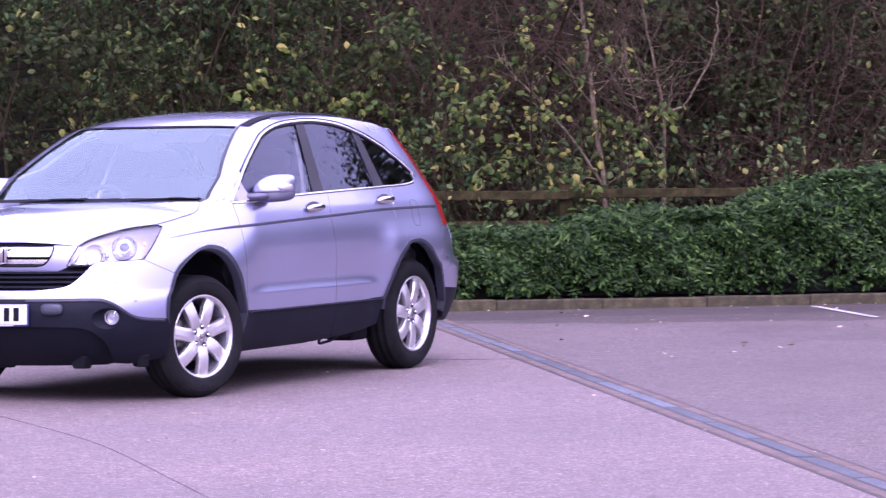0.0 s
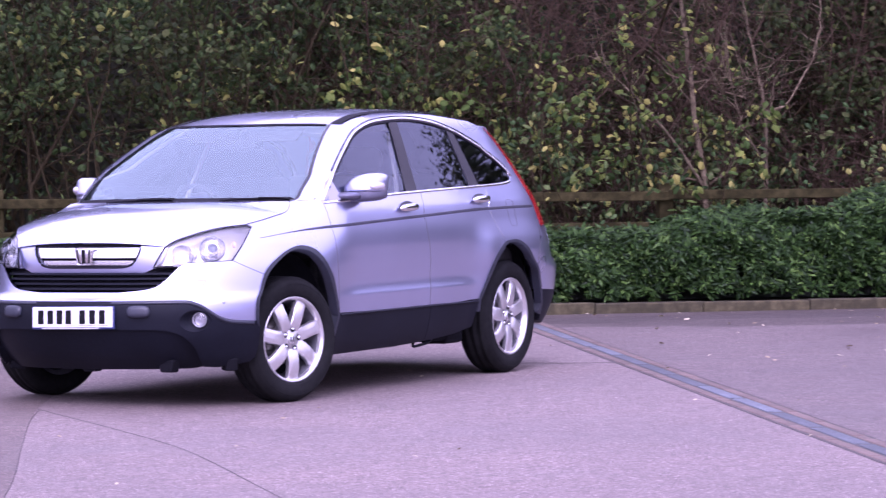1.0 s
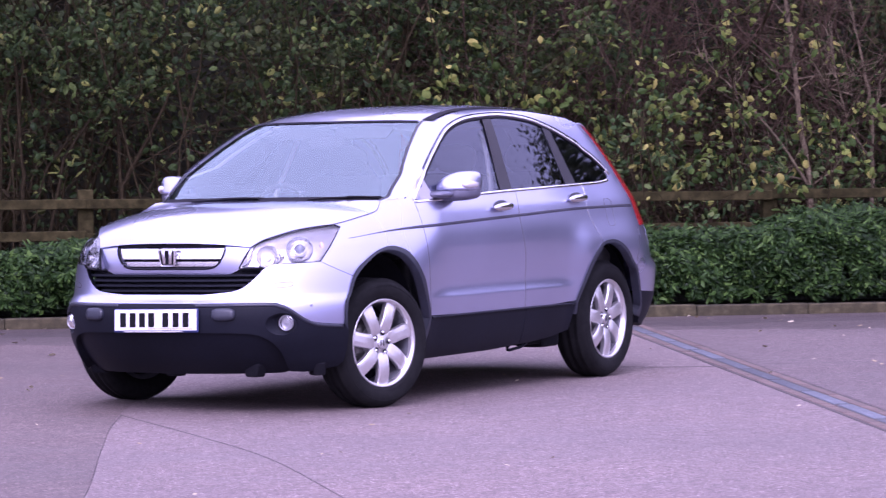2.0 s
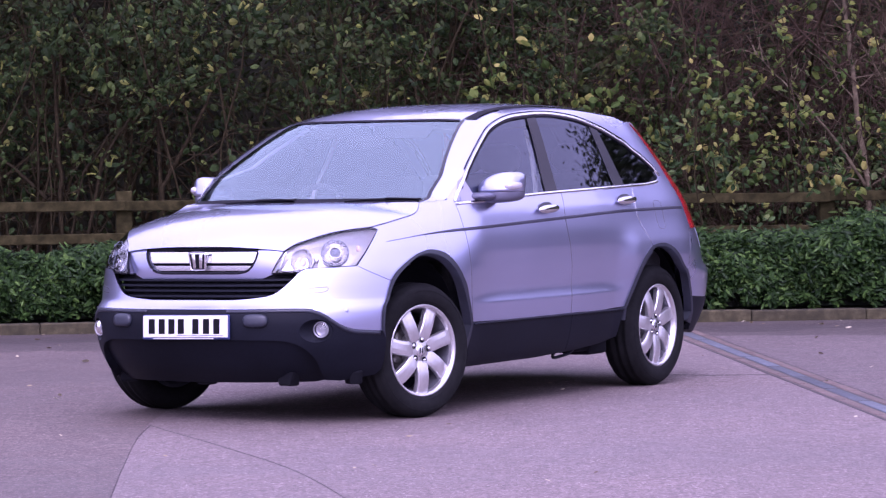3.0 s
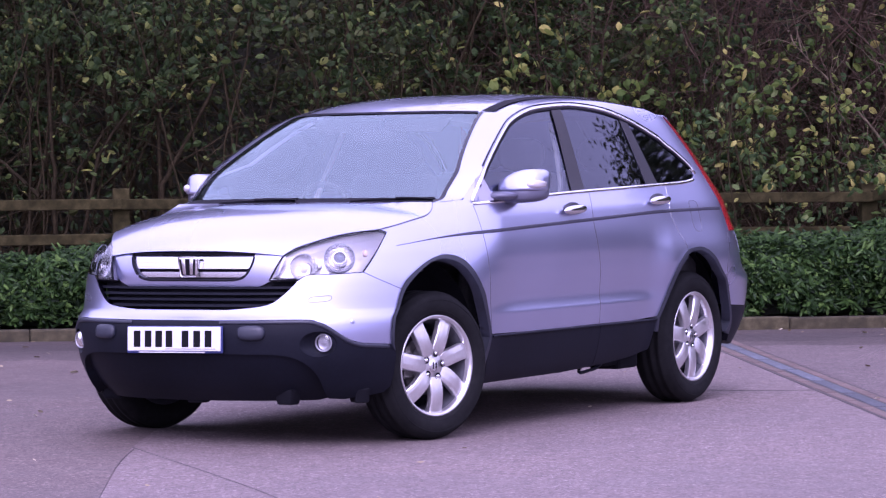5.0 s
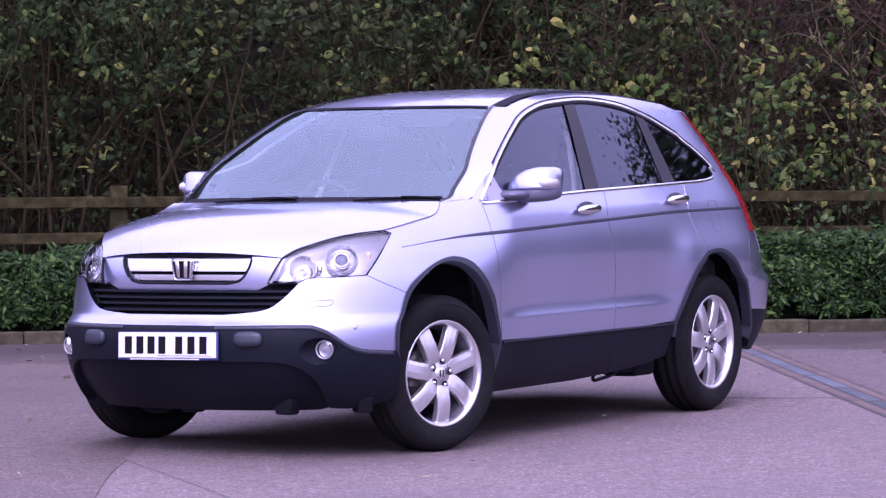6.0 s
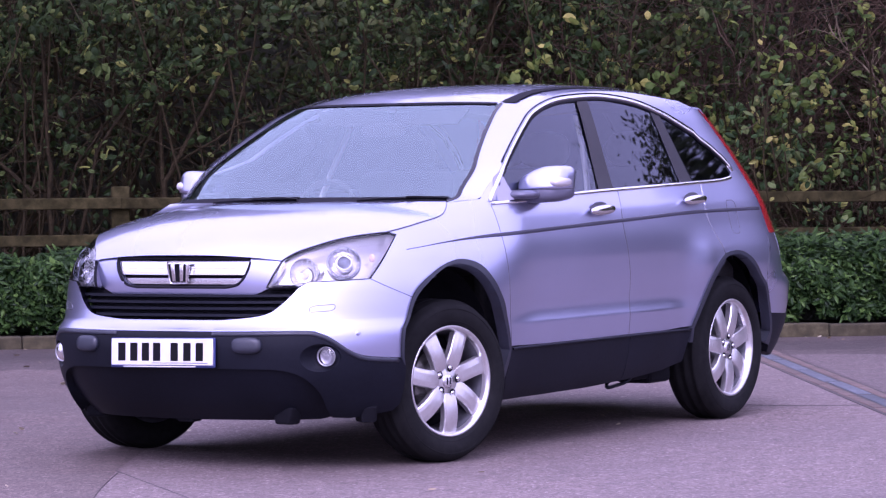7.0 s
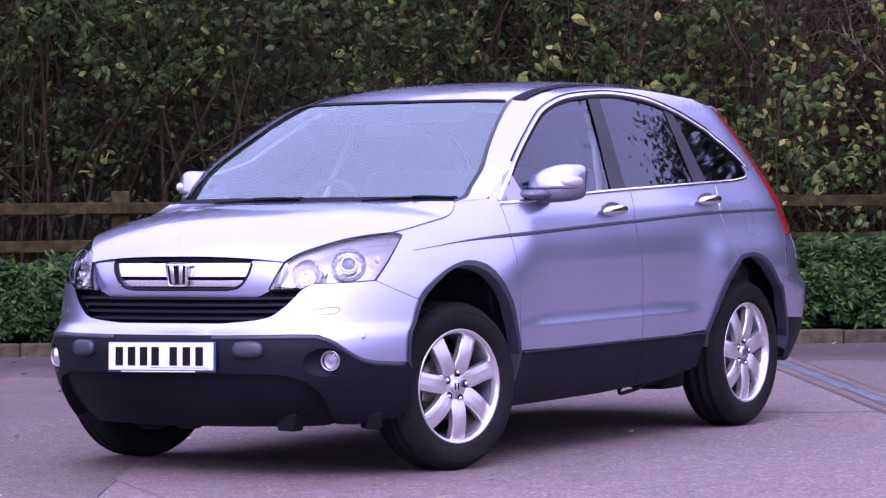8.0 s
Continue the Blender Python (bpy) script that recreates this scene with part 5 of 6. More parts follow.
    # the rear door gap is silver, a painted highlight along the door's edge
    for g in (gap_a, gap_b, gap_c, wing_gap):
        band("panel_gap", g, 0.0016, M_SATIN if g is gap_c else M_FINE, root, off=0.001, depth=0.005, sides=LR)
    band("panel_gap", spline([(2.31, 0.9), (2.295, 0.83)] + RGAP), 0.0016, M_FINE, root, off=0.001, depth=0.005, sides=LR)
    flap = spline(FUEL + [FUEL[0], FUEL[1]])
    band("fuel_flap_gap", flap, 0.0011, M_FINE, root, off=0.0012, depth=0.005)

    # black cladding
    sill = [(1.055, 0.466), (1.2, 0.466), (1.544, 0.466), (1.818, 0.465), (1.808, 0.40), (1.80, 0.312), (1.72, 0.283), (1.6, 0.262), (1.4, 0.244), (1.07, 0.238), (1.05, 0.33)]
    panel("sill_cladding", sill, M_PLASTIC, root, "black plastic sill cladding", sides=LR, off=0.008, thick=0.03)
    band("sill_joint", [(1.546, 0.46 - 0.01 * i) for i in range(20)], 0.0022, M_SEAM, root, off=0.010, sides=LR)
    band("sill_edge", [(1.06 + 0.0189 * i, 0.462) for i in range(41)], 0.006, M_PLASTIC, root, off=0.014, sides=LR)
    inner, fine_in = [], spline(FARCH_IN, 0.006)
    for c, d in arch:
        a, b = min(fine_in, key=lambda p: 4 * (p[0] - c) ** 2 + (p[1] - d) ** 2)
        inner.append((c + (a - c) * 0.42, d + (b - d) * 0.42))
    fa = arch + [(1.05, 0.40), (1.04, 0.30), (1.036, 0.26), (1.02, 0.26), (1.028, 0.36)] + list(reversed(inner)) + [(0.650, 0.44)]
    panel("wheel_arch_trim", fa, M_ARCH, root, "black plastic wheel arch trim", sides=LR, off=0.010, thick=0.05)
    rin = [(1.828, 0.40)] + [(a + 0.012 * (0.75 if a < 1.94 else (0.0 if a < 2.06 else -1.1)) * (1 if b < 0.8 else 0.5), b - 0.017 * smooth(0.5, 0.8, b)) for a, b in rarch[:-1]] + [(2.275, 0.36)]
    ra = [(1.816, 0.40)] + rarch + [(2.31, 0.34)] + list(reversed(rin))
    panel("wheel_arch_trim", ra, M_ARCH, root, "black plastic wheel arch trim", sides=LR, off=0.010, thick=0.05)
    # handles
    for k, (s0, z0) in enumerate(((HANDLES[0][0] * 0.55 + HANDLES[1][0] * 0.45, 1.046), (HANDLES[2][0] * 0.55 + HANDLES[3][0] * 0.45, 1.072))):
        for sg, dr in zip(LR, doors if k == 0 else rdoors):
            c, n = skin_at(s0, z0, 0.024)
            mm = pose(0, 0, 0, 0, 2, 0)
            h = blob("door_handle", (c.x, c.y * sg, c.z), (0.112, 0.016, 0.023), M_CHROME, dr, "chrome door handle", n=2.4, m=mm)
            # dark disc on the door paints in the shade of the handle recess
            c, n = skin_at(s0 + 0.004, z0, 0.0)
            blob("handle_recess_shade", (c.x, (c.y - 0.001) * sg, c.z - 0.002), (0.094, 0.0035, 0.046), M_RECESS_SHADE, dr, n=2.2)
    return root


def wheel(root, x, y, sg, steer):
    """An alloy wheel with seven curved spokes and its tyre; sg is the side that it stands on."""
    w = thing("wheel", "", "")
    w.parent = root
    w.matrix_local = pose(x, y, 0.349 + (0.8 - y) * math.tan(radians(0.6)), -0.6, 0, steer) @ Matrix.Diagonal((1, sg, 1, 1))
    R = 0.350
    prof = [(0.232, 0.086), (0.243, 0.098), (0.266, 0.106), (0.295, 0.108), (0.319, 0.101), (0.334, 0.088), (0.344, 0.066)]
    tread = []
    for k, yy in enumerate((0.058, 0.05, 0.028, 0.02, 0.004, -0.004, -0.02, -0.028, -0.05, -0.058)):
        tread.append((R - (0.008 if k % 4 in (1, 2) else 0.0), yy))
    prof = prof + tread + [(a, -b) for a, b in reversed(prof)]
    solid("tyre", *lathe(prof, 72), M_RUBBER, w)
    for rr in (0.256, 0.310):
        solid("sidewall_ring", *lathe([(rr - 0.003, 0.1005 if rr < 0.3 else 0.1035), (rr, 0.1045 if rr < 0.3 else 0.107), (rr + 0.003, 0.1035 if rr < 0.3 else 0.1025)], 72), M_RUBBER, w)
    solid("rim", *lathe([(0.234, 0.089), (0.2395, 0.095), (0.235, 0.098), (0.226, 0.093), (0.221, 0.080), (0.217, 0.066)], 72), M_ALLOY, w)
    solid("rim_barrel", *lathe([(0.217, 0.066), (0.212, 0.05), (0.2, 0.0), (0.206, -0.07), (0.232, -0.085)], 72), M_BARREL, w)
    proud = Matrix.Translation((0, 0.008, 0))
    # spokes: broad blades that sweep round as they run out, with a raised middle
    v, f = [], []
    n = 14
    for k in range(7):
        a0 = 2 * math.pi * k / 7 + 0.12
        base = len(v)
        for i in range(n + 1):
            u = i / n
            r = 0.055 + (0.2255 - 0.055) * u
            turn = a0 + 0.06 * u * u
            half = 0.038 + 0.003 * u * u + 0.004 * (1 - u) ** 3
            face = 0.066 + 0.016 * math.sin(math.pi * min(1, u * 0.9 + 0.15)) + 0.010 * u
            for t, e in ((-1, -0.030), (-0.98, -0.005), (-0.9, 0.0), (-0.3, 0.0025), (0.5, 0.002), (0.88, -0.001), (0.98, -0.006), (1, -0.030)):
                an = turn + t * half / max(r, 0.085)
                v.append((r * math.cos(an), face + e, r * math.sin(an)))
        for i in range(n):
            for j in range(7):
                a = base + i * 8 + j
                f.append((a, a + 1, a + 9, a + 8))
    count = len(v) // 7
    for k in range(7):
        fv = v[k * count:(k + 1) * count]
        ff = [tuple(q - k * count for q in face) for face in f[k * n * 7:(k + 1) * n * 7]]
        solid("spoke", fv, ff, M_ALLOY, w, smooth=False)
    solid("hub", *lathe([(0.0, 0.066), (0.03, 0.066), (0.034, 0.064), (0.075, 0.067), (0.088, 0.062), (0.094, 0.045), (0.094, 0.0)], 48), M_ALLOY, w, m=proud)
    solid("centre_cap", *lathe([(0.0, 0.074), (0.022, 0.073), (0.029, 0.070), (0.031, 0.064)], 32), M_SATIN, w, "plain centre cap", m=proud)
    bm = bmesh.new()
    for t in (-1, 1):
        box(bm, (-0.0035 + t * 0.009, 0.072, -0.015), (0.0035 + t * 0.009, 0.0755, 0.015), bevel=0.001, segments=1)
    part("cap_bar", bm, M_PLASTIC, w).matrix_local = proud
    for k in range(5):
        a = 2 * math.pi * k / 5 + 0.5
        c = Vector((0.057 * math.cos(a), 0.008, 0.057 * math.sin(a)))
        solid("nut_well", *lathe([(0.0, 0.063), (0.0135, 0.063), (0.015, 0.0685), (0.0175, 0.0665)], 18), M_SEAM, w, m=Matrix.Translation(c + Vector((0, 0.003, 0))))
        solid("wheel_nut", *lathe([(0.0, 0.075), (0.007, 0.074), (0.0095, 0.070), (0.010, 0.06)], 6), M_CHROME, w, m=Matrix.Translation(c))
    solid("brake_disc", *lathe([(0.06, 0.01), (0.14, 0.01), (0.142, 0.0), (0.142, -0.015), (0.06, -0.015)], 48), M_DISC, w)
    bm = bmesh.new()
    box(bm, (0.07, -0.03, -0.06), (0.15, 0.028, 0.06), bevel=0.012)
    part("brake_caliper", bm, M_DISC, w)
    # dark disc stands in for the shade behind the spokes
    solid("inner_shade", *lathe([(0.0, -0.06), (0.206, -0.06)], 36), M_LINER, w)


def mirror(root, sg):
    m = thing("door_mirror", "", "")
    m.parent = root

    def shape(v):
        if v.co.x < -0.035:
            v.co.x = -0.035 - (abs(v.co.x) - 0.035) * 0.15
        if v.co.z > 0 and v.co.y < 0.02:
            v.co.z *= 1 - 0.5 * min(1.0, (0.02 - v.co.y) / 0.124) ** 1.6
        v.co.z += 0.008 * (v.co.y / 0.11)
        v.co.x -= 0.035 * (v.co.y / 0.11) ** 2 * (1 if v.co.y > 0 else 0) + 0.24 * max(0.0, v.co.z + 0.01)
        if v.co.z < -0.022:
            v.co.z = -0.022
    bm = bmesh.new()
    bmesh.ops.create_uvsphere(bm, u_segments=32, v_segments=20, radius=1.0)
    for v in bm.verts:
        d = sum(abs(c) ** 4.4 for c in v.co) ** (1 / 4.4)
        v.co = Vector((v.co.x / d * 0.084, v.co.y / d * 0.111, v.co.z / d * 0.077))
        shape(v)
        v.co = Vector((v.co.x + 0.605, (v.co.y + 0.930) * sg, v.co.z + 1.180))
    part("shell", bm, M_PAINT, m, smooth=True)
    bm = bmesh.new()
    bmesh.ops.create_uvsphere(bm, u_segments=32, v_segments=16, radius=1.0)
    for v in bm.verts:
        d = sum(abs(c) ** 3.4 for c in v.co) ** (1 / 3.4)
        v.co = Vector((v.co.x / d * 0.080, v.co.y / d * 0.118, v.co.z / d * 0.040))
        if v.co.z > 0.026:
            v.co.z = 0.026
        t = (v.co.y + 0.118) / 0.236
        v.co.x -= 0.035 * max(0.0, v.co.y / 0.11) ** 2
        v.co = Vector((v.co.x + 0.607, (v.co.y + 0.921) * sg, v.co.z + 1.130 + 0.012 * t))
    part("base", bm, M_BASE, m, "dark grey plastic underside", smooth=True)
    blob("arm", (0.68, 0.858 * sg, 1.134), (0.105, 0.090, 0.021), M_BASE, m, n=2.8)
    blob("indicator", (0.603, 1.004 * sg, 1.186), (0.072, 0.042, 0.026), M_CLEAR, m, "clear indicator lens", n=2.6)
    bm = bmesh.new()
    box(bm, (0.545, (0.845 if sg > 0 else -1.015), 1.117), (0.553, (1.015 if sg > 0 else -0.845), 1.214), bevel=0.003)
    part("mirror_glass", bm, M_CHROME, m)
    # corner plate where the mirror joins the window
    v, f = [], []
    for s, z in ((1.045, 1.112), (1.10, 1.108), (1.105, 1.13), (1.095, 1.24), (1.075, 1.215)):
        p, n = skin_at(s, z, 0.004)
        v.append((p.x, p.y * sg, p.z))
        v.append((p.x - n.x * 0.02, (p.y - n.y * 0.02) * sg, p.z - n.z * 0.02))
    f = [(0, 2, 4, 6, 8)] + [(i * 2, i * 2 + 1, (i * 2 + 3) % 10, (i * 2 + 2) % 10) for i in range(5)]
    solid("corner_plate", v, f, M_CORNER, m, smooth=False)


def number_plate(root):
    p = thing("number_plate", "white number plate with plain dark bars", "")
    p.parent = root
    p.matrix_local = pose(2.246, 0.010, 0.512, 0, -3, 0) @ pose(0, 0, 0, 0.5)
    bm = bmesh.new()
    box(bm, (-0.012, -0.268, -0.066), (-0.002, 0.268, 0.06), bevel=0.006)
    part("holder", bm, M_NAVY, p, "dark blue plate holder")
    bm = bmesh.new()
    box(bm, (-0.003, -0.26, -0.0555), (0.004, 0.26, 0.0555), bevel=0.003)
    part("plate", bm, M_PLATE, p)
    # seven dark bars where the characters stand
    for k, y in enumerate((-0.205, -0.143, -0.083, -0.025, 0.065, 0.13, 0.193)):
        bm = bmesh.new()
        box(bm, (0.003, y - 0.019, -0.038), (0.0052, y + 0.019, 0.038), bevel=0.0008, segments=1)
        part("dark_bar", bm, M_BLACK, p)
    bm = bmesh.new()
    box(bm, (0.003, -0.05, -0.0475), (0.0048, 0.235, -0.045))
    part("maker_line", bm, M_NAVY, p)
    bm = bmesh.new()
    box(bm, (-0.003, -0.20, -0.0635), (-0.0008, 0.17, -0.0585))
    part("holder_line", bm, M_PLATE, p)


def cabin(root):
    """What shows through the glass: dashboard, wheel, seats, mirror, belts and lining."""
    bm = bmesh.new()
    box(bm, (0.62, -0.70, 0.78), (1.16, 0.70, 1.045), bevel=0.05, segments=3)
    box(bm, (0.56, -0.70, 0.62), (0.80, 0.70, 0.99), bevel=0.05, segments=3)
    part("dashboard", bm, M_TRIM, root, smooth=True)
    pts = [Vector((0.50 - 0.05 * math.sin(a), -0.31 + 0.172 * math.cos(a), 1.03 + 0.168 * math.sin(a))) for a in [2 * math.pi * k / 36 for k in range(37)]]
    sw = thing("steering_wheel", "", "")
    sw.parent = root
    piping("wheel_rim", pts, 0.016, M_TRIM, sw)
    blob("wheel_boss", (0.51, -0.31, 1.02), (0.03, 0.075, 0.06), M_TRIM, sw)
    for dy, dz in ((-0.15, 0.0), (0.15, 0.0), (0.0, -0.15)):
        piping("wheel_spoke", [Vector((0.51, -0.31, 1.02)), Vector((0.51, -0.31 + dy, 1.02 + dz))], 0.014, M_TRIM, sw)
    for y in (-0.37, 0.37):
        for x0, nm in ((-0.12, "front_seat"), (-0.98, "rear_seat")):
            st = thing(nm, "", "")
            st.parent = root
            bm = bmesh.new()
            box(bm, (-0.06, -0.25, 0.0), (0.06, 0.25, 0.60), bevel=0.05, segments=3)
            bm.transform(pose(x0 - 0.05, y, 0.66, 0, -16, 0))
            part("backrest", bm, M_CLOTH, st, smooth=True)
            bm = bmesh.new()
            box(bm, (x0, y - 0.25, 0.52), (x0 + 0.5, y + 0.25, 0.68), bevel=0.05, segments=3)
            part("cushion", bm, M_CLOTH, st, smooth=True)
            blob("headrest", (x0 - 0.25, y, 1.33), (0.05, 0.13, 0.085), M_CLOTH, st, n=3)
    blob("rear_view_mirror", (0.50, 0.02, 1.43), (0.02, 0.12, 0.035), M_TRIM, root, n=3)
    for sg in (1, -1):
        bm = bmesh.new()
        box(bm, (-0.006, 0.02, -0.075), (0.006, 0.36, 0.0), bevel=0.005)
        for v in bm.verts:
            v.co.y += 0.8 * (v.co.z + 0.075) * smooth(0.2, 0.36, v.co.y)
        bm.transform(pose(0.39, 0, 1.525, 0, -14, 0))
        if sg < 0:
            bm.transform(Matrix.Diagonal((1, -1, 1, 1)))
            bmesh.ops.reverse_faces(bm, faces=bm.faces)
        part("sun_visor", bm, M_TRIM, root)
        strap = [Vector(q) for q in (((-0.27, 0.60, 1.49), (-0.275, 0.63, 1.35), (-0.27, 0.655, 1.18), (-0.26, 0.66, 1.05), (-0.22, 0.62, 0.90)) if sg > 0 else ((-0.21, -0.60, 1.49), (-0.11, -0.60, 1.36), (-0.01, -0.61, 1.22), (0.05, -0.62, 1.12), (0.07, -0.56, 0.95)))]
        v, f = [], []
        for p in strap:
            v += [tuple(p + Vector((-0.028, 0, 0))), tuple(p + Vector((0.0, 0.006 * sg, 0))), tuple(p + Vector((0.028, 0, 0))), tuple(p + Vector((0.0, -0.006 * sg, 0)))]
        for i in range(len(strap) - 1):
            f += [(i * 4 + k, i * 4 + (k + 1) % 4, i * 4 + 4 + (k + 1) % 4, i * 4 + 4 + k) for k in range(4)]
        solid("seat_belt", v, f, M_BELT, root, "pale seat belt")
    v, f = [], []
    for i in range(13):
        x = 0.3 - i * 0.16
        for j in range(9):
            yv = (j - 4) / 4
            v.append((x, yv * 0.60, 1.515 + 0.06 * math.sin(math.pi * i / 12) - 0.05 * abs(yv) ** 3))
    for i in range(12):
        for j in range(8):
            a = i * 9 + j
            f.append((a, a + 1, a + 10, a + 9))
    solid("headlining", v, f, M_PALE, root)
    bm = bmesh.new()
    box(bm, (-1.75, -0.72, 0.30), (0.9, 0.72, 0.5), bevel=0.03)
    part("cabin_floor", bm, M_TRIM, root)
    for sg in (1, -1):
        bm = bmesh.new()
        box(bm, (-1.6, 0.72 * sg - 0.03, 0.5), (0.85, 0.72 * sg + 0.03, 1.06), bevel=0.02)
        part("door_lining", bm, M_TRIM, root)


def underbody(root):
    bm = bmesh.new()
    box(bm, (0.95, -0.52, 0.25), (1.93, 0.52, 0.78), bevel=0.04)
    part("engine_bay", bm, M_LINER, root)
    bm = bmesh.new()
    box(bm, (-0.86, -0.72, 0.262), (0.90, 0.72, 0.34), bevel=0.03)
    part("floor_pan", bm, M_LINER, root)
    bm = bmesh.new()
    box(bm, (-2.10, -0.60, 0.30), (-0.84, 0.60, 0.9), bevel=0.04)
    part("rear_floor", bm, M_LINER, root)
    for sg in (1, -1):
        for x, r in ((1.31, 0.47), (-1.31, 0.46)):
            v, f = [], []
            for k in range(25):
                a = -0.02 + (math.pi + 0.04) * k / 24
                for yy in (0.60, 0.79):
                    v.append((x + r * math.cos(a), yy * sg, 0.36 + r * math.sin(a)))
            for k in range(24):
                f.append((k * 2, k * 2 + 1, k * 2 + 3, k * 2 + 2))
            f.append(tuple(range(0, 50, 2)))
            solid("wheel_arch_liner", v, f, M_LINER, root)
    # bumper underside, towing lugs and the exhaust hanger below the sill
    for x, y, turn in ((1.985, 0.46, -12), (1.985, -0.04, 0), (1.775, 0.715, -40), (1.86, -0.62, 30)):
        bm = bmesh.new()
        box(bm, (-0.035, -0.055, 0.201), (0.035, 0.055, 0.275), bevel=0.012)
        for v in bm.verts:
            v.co.y *= 0.82 if v.co.z < 0.23 else 1.1
        bmesh.ops.transform(bm, matrix=pose(x, y, 0, 0, 0, turn), verts=bm.verts)
        part("spoiler_lug", bm, M_LINER, root)
    for sg in (1, -1):
        bm = bmesh.new()
        box(bm, (-0.84, 0.60, 0.212), (-0.62, 0.785, 0.33), bevel=0.02)
        box(bm, (-0.64, 0.66, 0.235), (-0.40, 0.775, 0.30), bevel=0.015)
        for v in bm.verts:
            v.co.y *= sg
        if sg < 0:
            bmesh.ops.reverse_faces(bm, faces=bm.faces)
        part("jacking_bracket", bm, M_LINER, root)
    piping("tie_down_loop", [Vector((-0.285 + 0.12 * math.copysign(abs(math.cos(a)) ** 0.6, math.cos(a)), 0.80, 0.250 + 0.021 * math.sin(a) - 0.018 * math.cos(a))) for a in [k * math.pi / 12 for k in range(25)]], 0.009, M_PLASTIC, root)
    piping("exhaust_pipe", [Vector((-0.2, 0.3, 0.24)), Vector((-1.2, 0.35, 0.27)), Vector((-2.15, 0.45, 0.28))], 0.035, M_DISC, root)
    for y in (0.45, -0.45):
        piping("suspension_arm", [Vector((1.31, y * 1.5, 0.3)), Vector((1.31, y * 0.5, 0.26))], 0.03, M_DISC, root)


def wipers(root):
    for path in ([(1.235, -0.42, 1.118), (1.240, -0.32, 1.124), (1.243, -0.154, 1.130), (1.220, 0.031, 1.135)], [(1.232, 0.34, 1.122), (1.200, 0.45, 1.130), (1.160, 0.553, 1.130), (1.05, 0.70, 1.130)]):
        w = thing("wiper", "", "")
        w.parent = root
        pts = [Vector(q) for q in spline(path, 0.04)]
        piping("blade", pts, 0.006, M_BLACK, w)
        n = len(pts)
        arm = [pts[n // 2] + Vector((0.008, 0, 0.004)), pts[3 * n // 4] + Vector((0.014, 0, 0.002)), pts[-1] + Vector((0.022, 0.0, -0.006)), pts[-1] + Vector((0.035, 0.01, -0.024))]
        piping("wiper_arm", arm, 0.007, M_BLACK, w)
    v, f = [], []
    for k in range(21):
        yv = (k - 10) / 10
        x = 1.30 - 0.30 * yv * yv
        for dx, dz in ((0.0, 0.0), (-0.10, 0.012), (-0.10, -0.05), (0.0, -0.05)):
            v.append((x + dx, yv * 0.74, 1.085 + dz))
    for k in range(20):
        for j in range(4):
            a, b = k * 4 + j, k * 4 + (j + 1) % 4
            f.append((a, b, b + 4, a + 4))
    solid("cowl", v, f, M_PLASTIC, root, "black plastic cowl below the screen")


M_CORNER = material("satin_grey_plate", 0.5, 0.0, (0.25, 0.25, 0.31))
M_BASE = material("dark_grey_plastic", 0.3, 0.3, (0.10, 0.10, 0.14))
M_CLEAR = material("clear_plastic_lens", 0.12, 0.3, (0.5, 0.48, 0.5))
the_car = car()
LEAN = 0.6
the_car.matrix_world = Matrix.Translation((0, 0.8, 0)) @ pose(0, 0, 0, LEAN) @ Matrix.Translation((0, -0.8, 0))
STEER = -14.0
for wx, wy, ws in ((1.31, 0.775, 1), (1.31, -0.775, -1), (-1.31, 0.775, 1), (-1.31, -0.775, -1)):
    wheel(the_car, wx, wy, ws, STEER if wx > 0 else 0.0)
for side in (1, -1):
    mirror(the_car, side)
number_plate(the_car)
cabin(the_car)
underbody(the_car)
wipers(the_car)


# ---------------------------------------------------------------- small things on the ground
def bay_line():
    a, b = Vector((-9.33, 0.55, 0)), Vector((-7.83, 1.64, 0))
    d = (b - a).normalized()
    n = Vector((-d.y, d.x, 0)) * 0.035
    v = [(*(a - n).xy, 0.011), (*(a + n).xy, 0.011), (*(b + n).xy, 0.011), (*(b - n).xy, 0.011)]
    ob = new("bay_line", mesh_of("bay_line", v, [(0, 3, 2, 1)], M_WHITE_LINE))
    tagged(ob, "worn white parking bay line on the asphalt", "road marking", kind="structure")


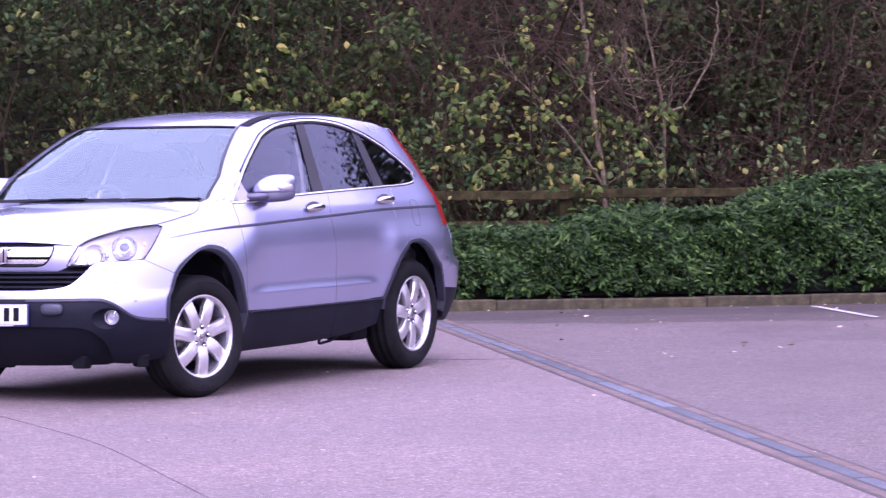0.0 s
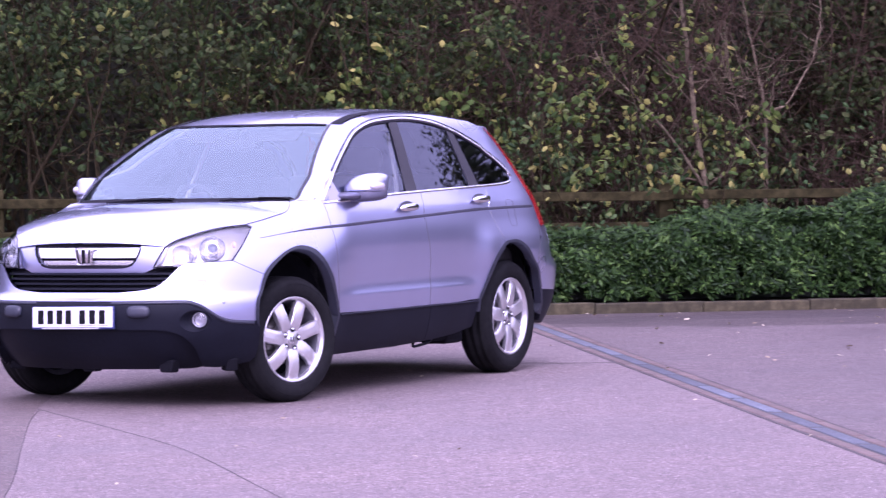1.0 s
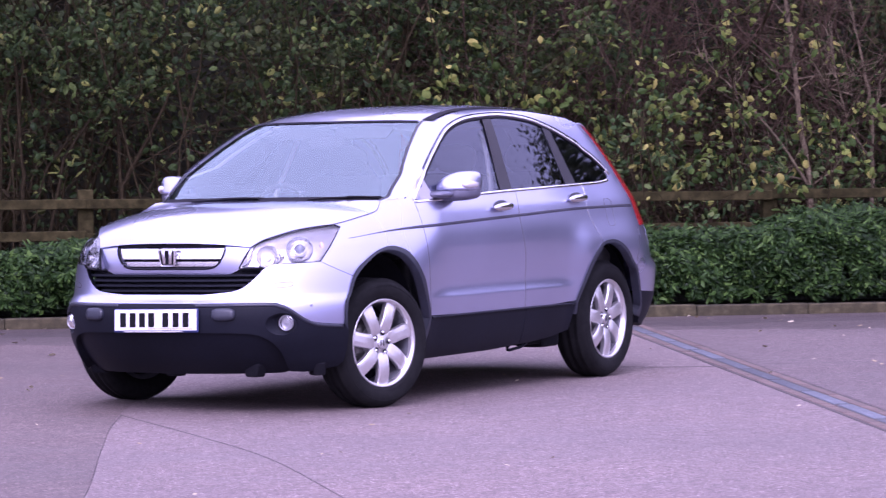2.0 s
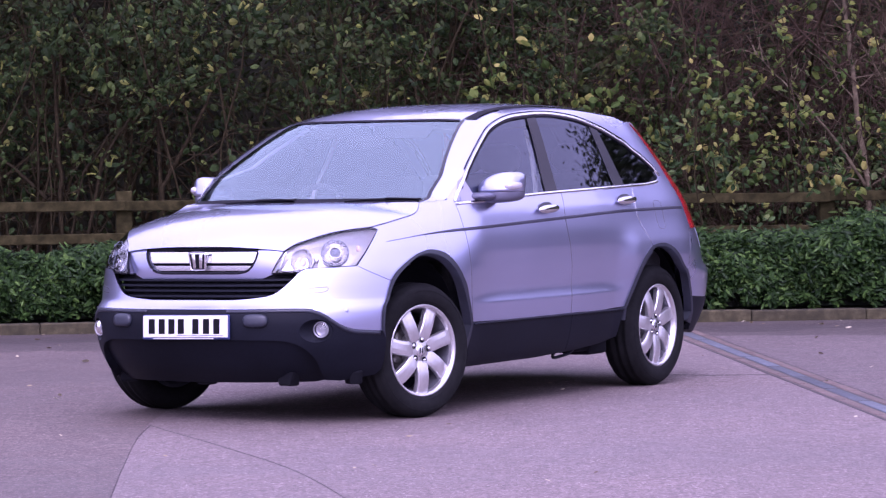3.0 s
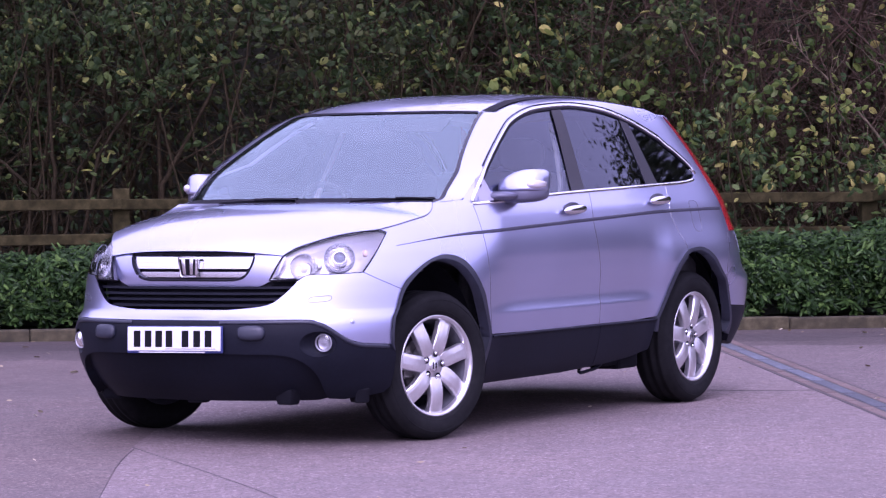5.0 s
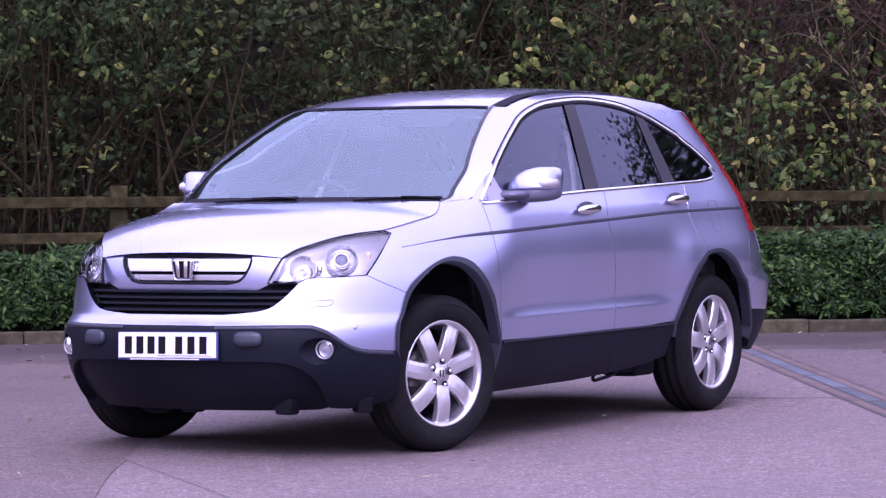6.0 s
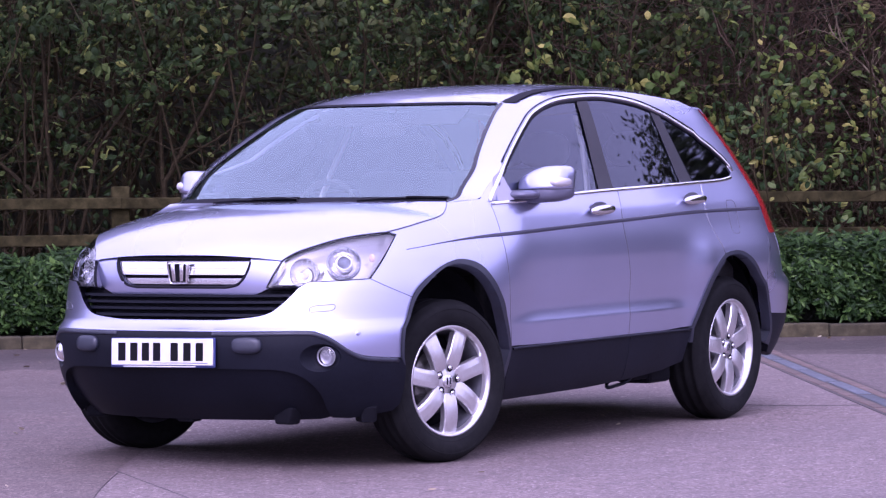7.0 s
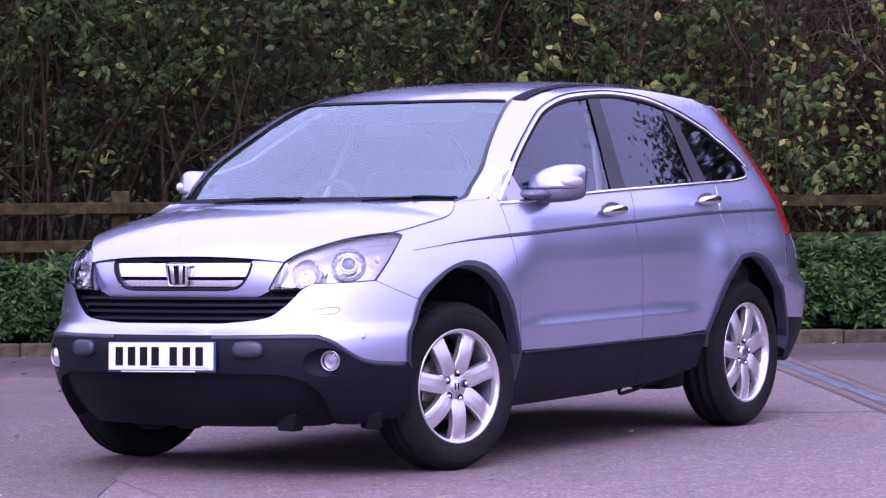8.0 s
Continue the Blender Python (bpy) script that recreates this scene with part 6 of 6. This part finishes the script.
def seam(name, pts, half, label):
    """A thin tar-filled joint in the asphalt."""
    fine = spline(pts, 0.1)
    v, f = [], []
    rng = random.Random(len(pts))
    for i, (x, y) in enumerate(fine):
        a, b = fine[max(i - 1, 0)], fine[min(i + 1, len(fine) - 1)]
        d = Vector((b[0] - a[0], b[1] - a[1], 0)).normalized()
        n = Vector((-d.y, d.x, 0))
        w = half * rng.uniform(0.6, 1.3)
        for t, z in ((-1, 0.001), (0, 0.004), (1, 0.001)):
            v.append((x + n.x * w * t, y + n.y * w * t, z))
    for i in range(len(fine) - 1):
        for k in range(2):
            f.append((i * 3 + k, i * 3 + k + 3, i * 3 + k + 4, i * 3 + k + 1))
    ob = new(name, mesh_of(name, v, f, M_TAR))
    tagged(ob, label, "asphalt joint", kind="structure")


def litter():
    rng = random.Random(31)
    places = []
    for _ in range(230):
        s, w = rng.uniform(-8, 9), rng.random() ** 2.2 * 7
        p = K0 + KD * s + KN * (w + 0.05)
        places.append(((p.x, p.y, 0.017), rng.uniform(0.025, 0.06), (rng.gauss(0, 0.25), rng.gauss(0, 0.25), 1), (rng.gauss(0, 1), rng.gauss(0, 1), 0)))
    for _ in range(60):
        p = Vector((rng.uniform(-3, 9), rng.uniform(-4, 8), 0))
        places.append(((p.x, p.y, 0.014), rng.uniform(0.02, 0.04), (rng.gauss(0, 0.25), rng.gauss(0, 0.25), 1), (rng.gauss(0, 1), rng.gauss(0, 1), 0)))
    ob = new("fallen_leaves", leaf_cloud(places, M_LITTER, "fallen_leaves", seed=8, wide=(0.25, 0.4)))
    tagged(ob, "pale fallen leaves scattered on the asphalt", "leaf litter", kind="stuff")


M_TAR = noisy("worn_tar", [(0.35, (0.05, 0.043, 0.042)), (0.65, (0.12, 0.10, 0.1))], 30, 0.85)
M_LITTER = leaf_material("fallen_leaf", [(0.0, (0.24, 0.19, 0.12)), (0.5, (0.3, 0.24, 0.15)), (1.0, (0.55, 0.5, 0.36))], 0.6, 0.1)
bay_line()
seam("tar_joint", [(2.3, -0.2), (2.6, 0.15), (3.3, 0.97), (4.2, 1.95), (5.6, 3.2), (7.2, 4.6)], 0.003, "thin dark tar joint in the asphalt")
seam("tar_joint", [(2.35, -0.15), (3.1, 0.3), (4.4, 1.15), (6.0, 2.2), (8.0, 3.4)], 0.002, "thin dark tar joint in the asphalt")
seam("tar_joint", [(-2.6, 1.2), (-3.6, 2.4), (-4.6, 3.6), (-6.0, 5.0)], 0.007, "thin dark tar joint in the asphalt")
seam("tar_joint", [(-2.0, 0.3), (-2.11, 0.54), (-2.16, 0.78), (-2.3, 1.0), (-2.49, 1.3)], 0.006, "thin dark crack in the asphalt")
litter()
